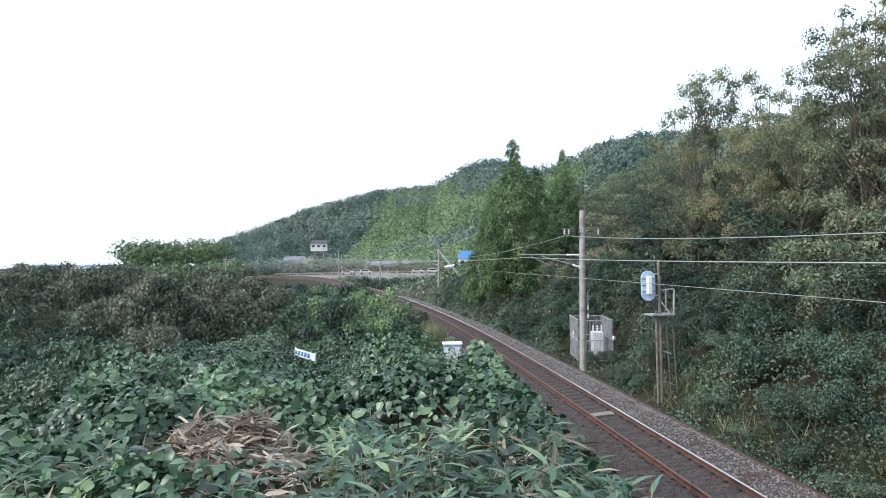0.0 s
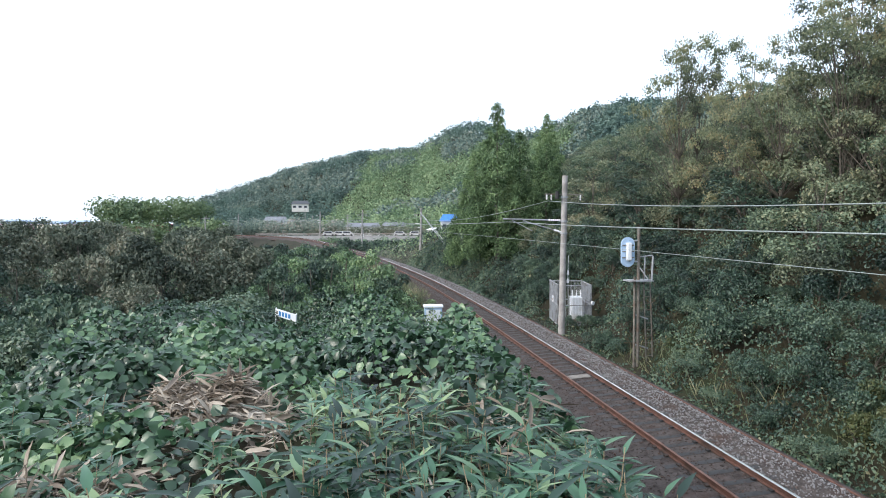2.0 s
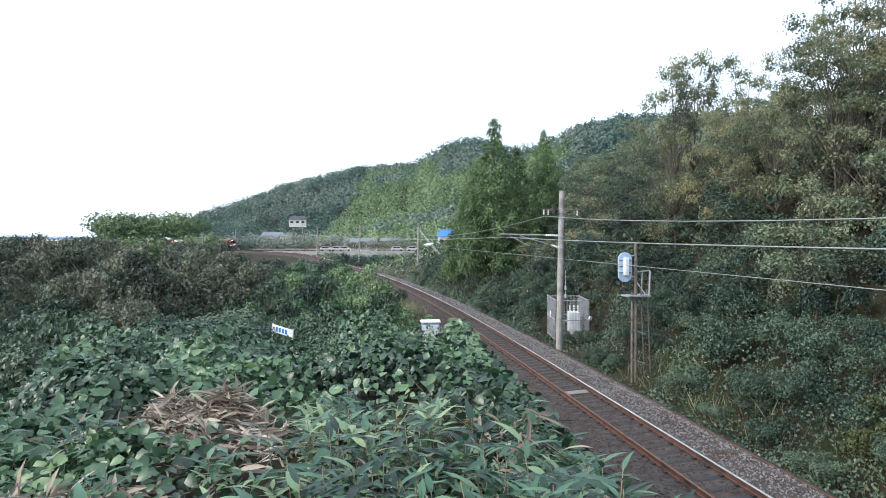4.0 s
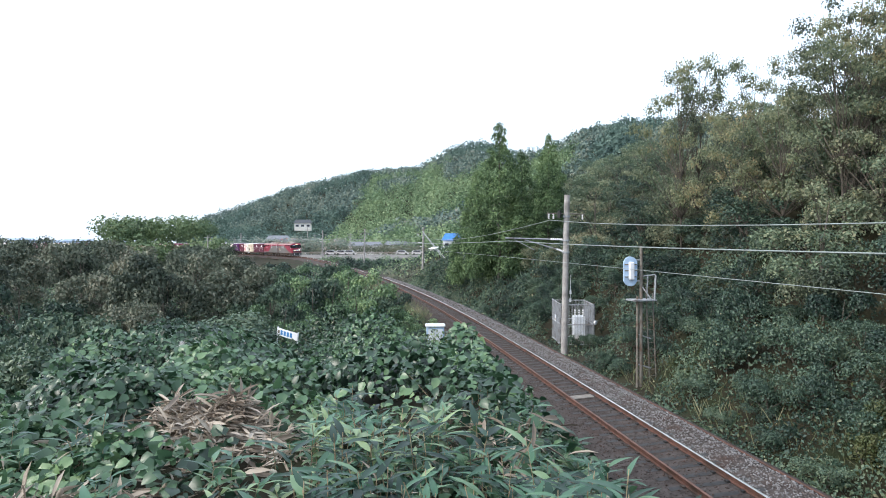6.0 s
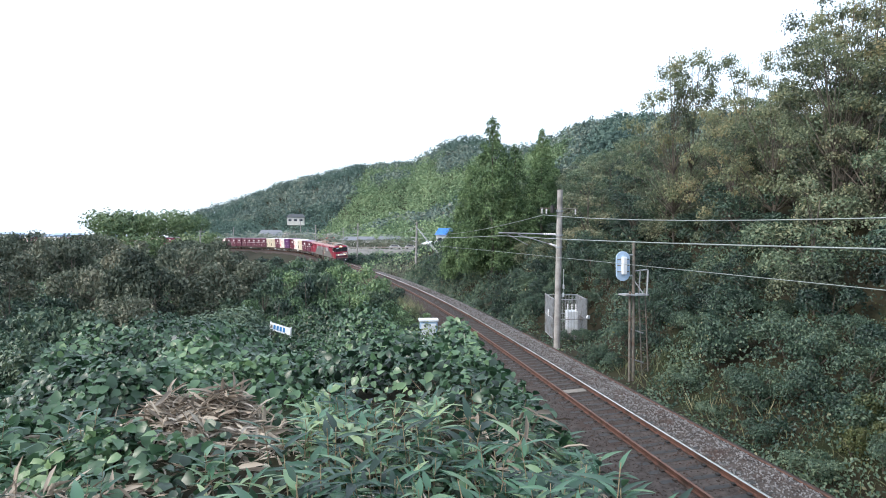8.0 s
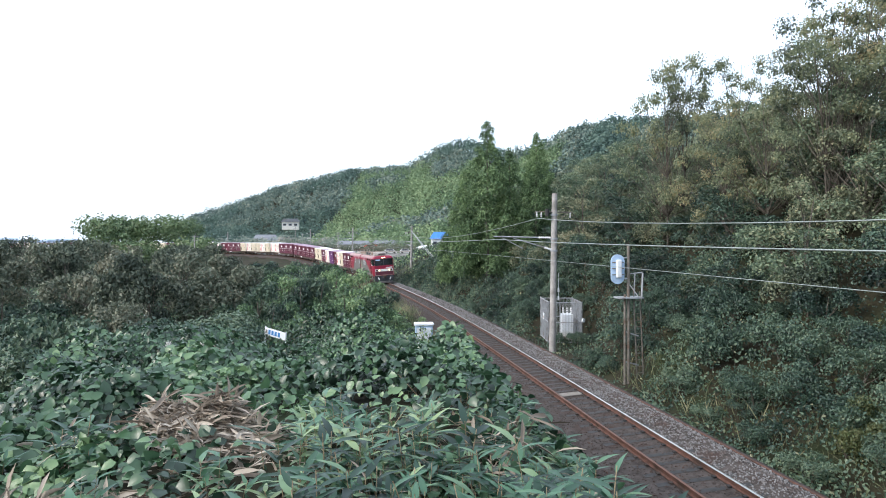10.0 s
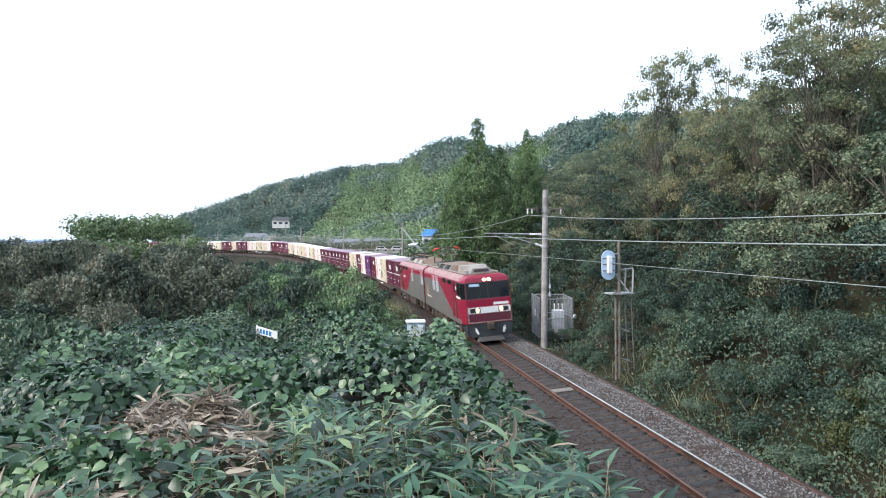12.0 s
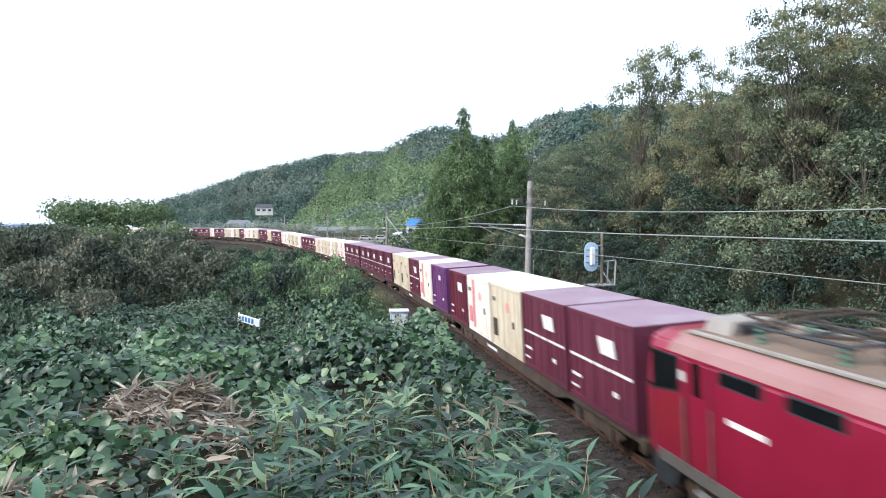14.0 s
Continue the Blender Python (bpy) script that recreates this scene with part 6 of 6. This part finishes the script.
far_wood("bamboo_grove", 3600, -12, 13, 0.98, 3.0, L_BAMBOO, "pale green bamboo grove on the hillside", keep=bamboo_zone, hi=0.84, tall=2.2)
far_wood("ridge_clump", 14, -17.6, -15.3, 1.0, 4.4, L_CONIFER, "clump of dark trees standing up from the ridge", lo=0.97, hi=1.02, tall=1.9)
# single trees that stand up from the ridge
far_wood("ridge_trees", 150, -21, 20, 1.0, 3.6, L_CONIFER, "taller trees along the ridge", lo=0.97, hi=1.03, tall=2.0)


def tree_row(name, x0, x1, y, count, size, z, mat, label):
    x = rng.uniform(x0, x1, count)
    yy = y + rng.uniform(-8, 8, count)
    n, per = count, 130
    rad = size * rng.uniform(0.6, 1.2, n)
    d = random_ways(n * per)
    c = np.repeat(np.stack([x, yy, z + rng.uniform(-0.4, 0.5, n) * size], 1), per, 0)
    rr = np.repeat(rad, per)[:, None]
    p = c + d * rr * rng.uniform(0.7, 1.1, (n * per, 1))
    normal = unit(d + 0.4 * rng.normal(size=d.shape))
    sz = rr[:, 0] * rng.uniform(0.14, 0.32, n * per)
    put(name, leaves(name, p, np.cross(normal, random_ways(n * per)), normal, sz, sz * 0.75, mat, fold=0.2), label=label, category="woods", kind="stuff")


tree_row("tree_belt", -97, -66, 180, 90, 3.0, 8.6, L_BELT, "belt of round green trees beyond the fields")
tree_row("tree_belt_low", -98, -58, 172, 60, 3.2, 2.5, L_BELT, "low growth under the tree belt")
tree_row("field_scrub", -34, 6, 165, 90, 1.6, -0.5, L_VINE, "scrub on the field edge below the road")
tree_row("field_scrub_near", -24, -6, 140, 60, 1.6, -0.3, L_SHRUB, "scrub beside the far track")
tree_row("house_scrub", -80, -36, 225, 80, 3.0, 3.0, L_FAR, "trees among the far houses")
tree_row("road_scrub", -45, 12, 220, 120, 1.5, 2.6, L_BROWN, "brownish scrub behind the far road")


# ---- far houses and road ----
def house(x, y, z, w, d, h, roof_h, roof_mat, turn, label, storeys=2, hip=0.6):
    t = empty("house", pose(x, y, z, 0, 0, turn), label, "house", "far houses")
    part("wall", bm_box(-w / 2, w / 2, -d / 2, d / 2, -0.8, h), M_HALL if w > 40 else M_PLASTER, t)
    bm = bmesh.new()
    e = 0.5
    vs = [bm.verts.new(p) for p in ((-w / 2 - e, -d / 2 - e, h), (w / 2 + e, -d / 2 - e, h), (w / 2 + e, d / 2 + e, h), (-w / 2 - e, d / 2 + e, h),
                                    (-w / 2 + hip, 0, h + roof_h), (w / 2 - hip, 0, h + roof_h))]
    for q in ((0, 1, 5, 4), (2, 3, 4, 5), (1, 2, 5), (3, 0, 4), (3, 2, 1, 0)):
        bm.faces.new([vs[i] for i in q])
    part("roof", bm, roof_mat, t)
    for k in range(storeys if w < 40 else 0):
        zz = 0.9 + k * 2.7
        for i in range(3):
            xx = -w / 2 + w * (i + 0.5) / 3
            wd = part("window", bm_box(xx - w * 0.11, xx + w * 0.11, -d / 2 - 0.05, -d / 2 + 0.02, zz, zz + 1.1), M_WHITE, t)
            part("pane", bm_box(xx - w * 0.095, xx + w * 0.095, -d / 2 - 0.07, -d / 2 - 0.05, zz + 0.08, zz + 1.02), M_PANE, wd)
    return t


house(-66, 290, 11.4, 7.4, 5, 2.7, 1.6, M_SKIRT, 8, "white house with dark tiled roof on the hillside", 1)
house(-70, 262, 1.5, 9, 6, 5.0, 1.6, M_TILE, 14, "grey-roofed house below the hill")
house(-62, 255, 1.0, 11, 7, 4.0, 1.8, M_TILE, 4, "dark tiled farmhouse beyond the track")
house(-88, 260, 0.5, 10, 7, 3.2, 1.6, M_TILE, -6, "low grey-roofed house beyond the track", 1)
house(-32, 250, 1.0, 13, 6, 3.0, 1.4, M_TILE, 2, "long low shed with grey roof", 1)
house(-20, 256, 1.0, 9, 6, 3.2, 1.6, M_TILE, -5, "low tiled house beyond the road", 1)
house(2.0, 172, 3.3, 5.4, 4.4, 2.6, 1.9, M_BLUEROOF, 2, "white house with a bright blue roof", 1)
house(-1.6, 168, 1.4, 4.6, 4, 2.2, 0.6, M_WHITE, 12, "small white flat shed beside the blue-roofed house", 1)
house(-115.5, 190, 2.2, 7, 6, 1.9, 0.3, M_WHITE, 20, "long white shed beyond the thickets", 1)
for x, y, w, h in ((-880, 1500, 60, 8), (-960, 1520, 90, 6), (-1010, 1490, 50, 10), (-820, 1550, 70, 5)):
    house(x, y, 0, w, 30, h, 4, M_HALL, 25, "industrial hall far across the plain, its pale blue tinted with haze", 2)


def road():
    me = bpy.data.meshes.new("road")
    bm = bm_prism([(200, 0.4), (206, 0.4), (208, -1.5), (198, -1.5)], "x", -60, 30)
    bm.to_mesh(me)
    bm.free()
    me.materials.append(M_ROAD)
    t = put("road", me, pose(0, 0, 0.9), "pale asphalt road on a low embankment", "road", kind="structure")
    rail = empty("guard_rail", pose(0, 199.9, 1.3), "white steel guard rail along the road", "guard rail")
    part("beam", bm_box(-60, 30, -0.05, 0.05, 0.5, 0.85), M_COVER, rail)
    for i in range(23):
        part("post", bm_box(-59 + i * 4 - 0.07, -59 + i * 4 + 0.07, 0.05, 0.2, 0, 0.8), M_COVER, rail)


road()


def car(x, y, z, turn, label):
    t = empty("car", pose(x, y, z, 0, 0, turn), label, "car", "parked cars")
    part("body", bm_prism([(-2.0, 0.3), (2.0, 0.3), (2.05, 0.75), (1.3, 0.9), (0.7, 1.45), (-1.3, 1.5), (-1.95, 0.95)], "y", -0.8, 0.8), M_CAR, t)
    part("windows", bm_prism([(-1.6, 0.95), (1.1, 0.92), (0.65, 1.38), (-1.25, 1.42)], "y", -0.815, 0.815), M_PANE, t)
    for a in (-1.25, 1.25):
        for b in (-0.75, 0.75):
            part("wheel", bm_tube((a, b - 0.1, 0.32), (a, b + 0.1, 0.32), 0.32, n=12), M_DARK, t)


for x in (-37, -33.5, -31, -14, -9):
    car(x, 203, 1.3, rng.uniform(-4, 4), "white parked car on the far road")


def utility_pole(x, y, z, h):
    t = empty("utility_pole", pose(x, y, z), "grey concrete utility pole with crossarms", "utility pole", "utility poles")
    part("pole", bm_tube((0, 0, -1), (0, 0, h), 0.17, 0.11, n=8), M_CONCRETE, t)
    for k in (0.4, 1.2):
        part("crossarm", bm_box(-0.9, 0.9, -0.05, 0.05, h - k - 0.05, h - k + 0.05), M_GALV, t)


for x, y, h in ((-68, 180, 9), (-57, 150, 8), (-96, 190, 8.5), (-54, 245, 12), (-32, 210, 9), (-48, 230, 8.5)):
    utility_pole(x, y, ground_at(x, y), h)

motions()
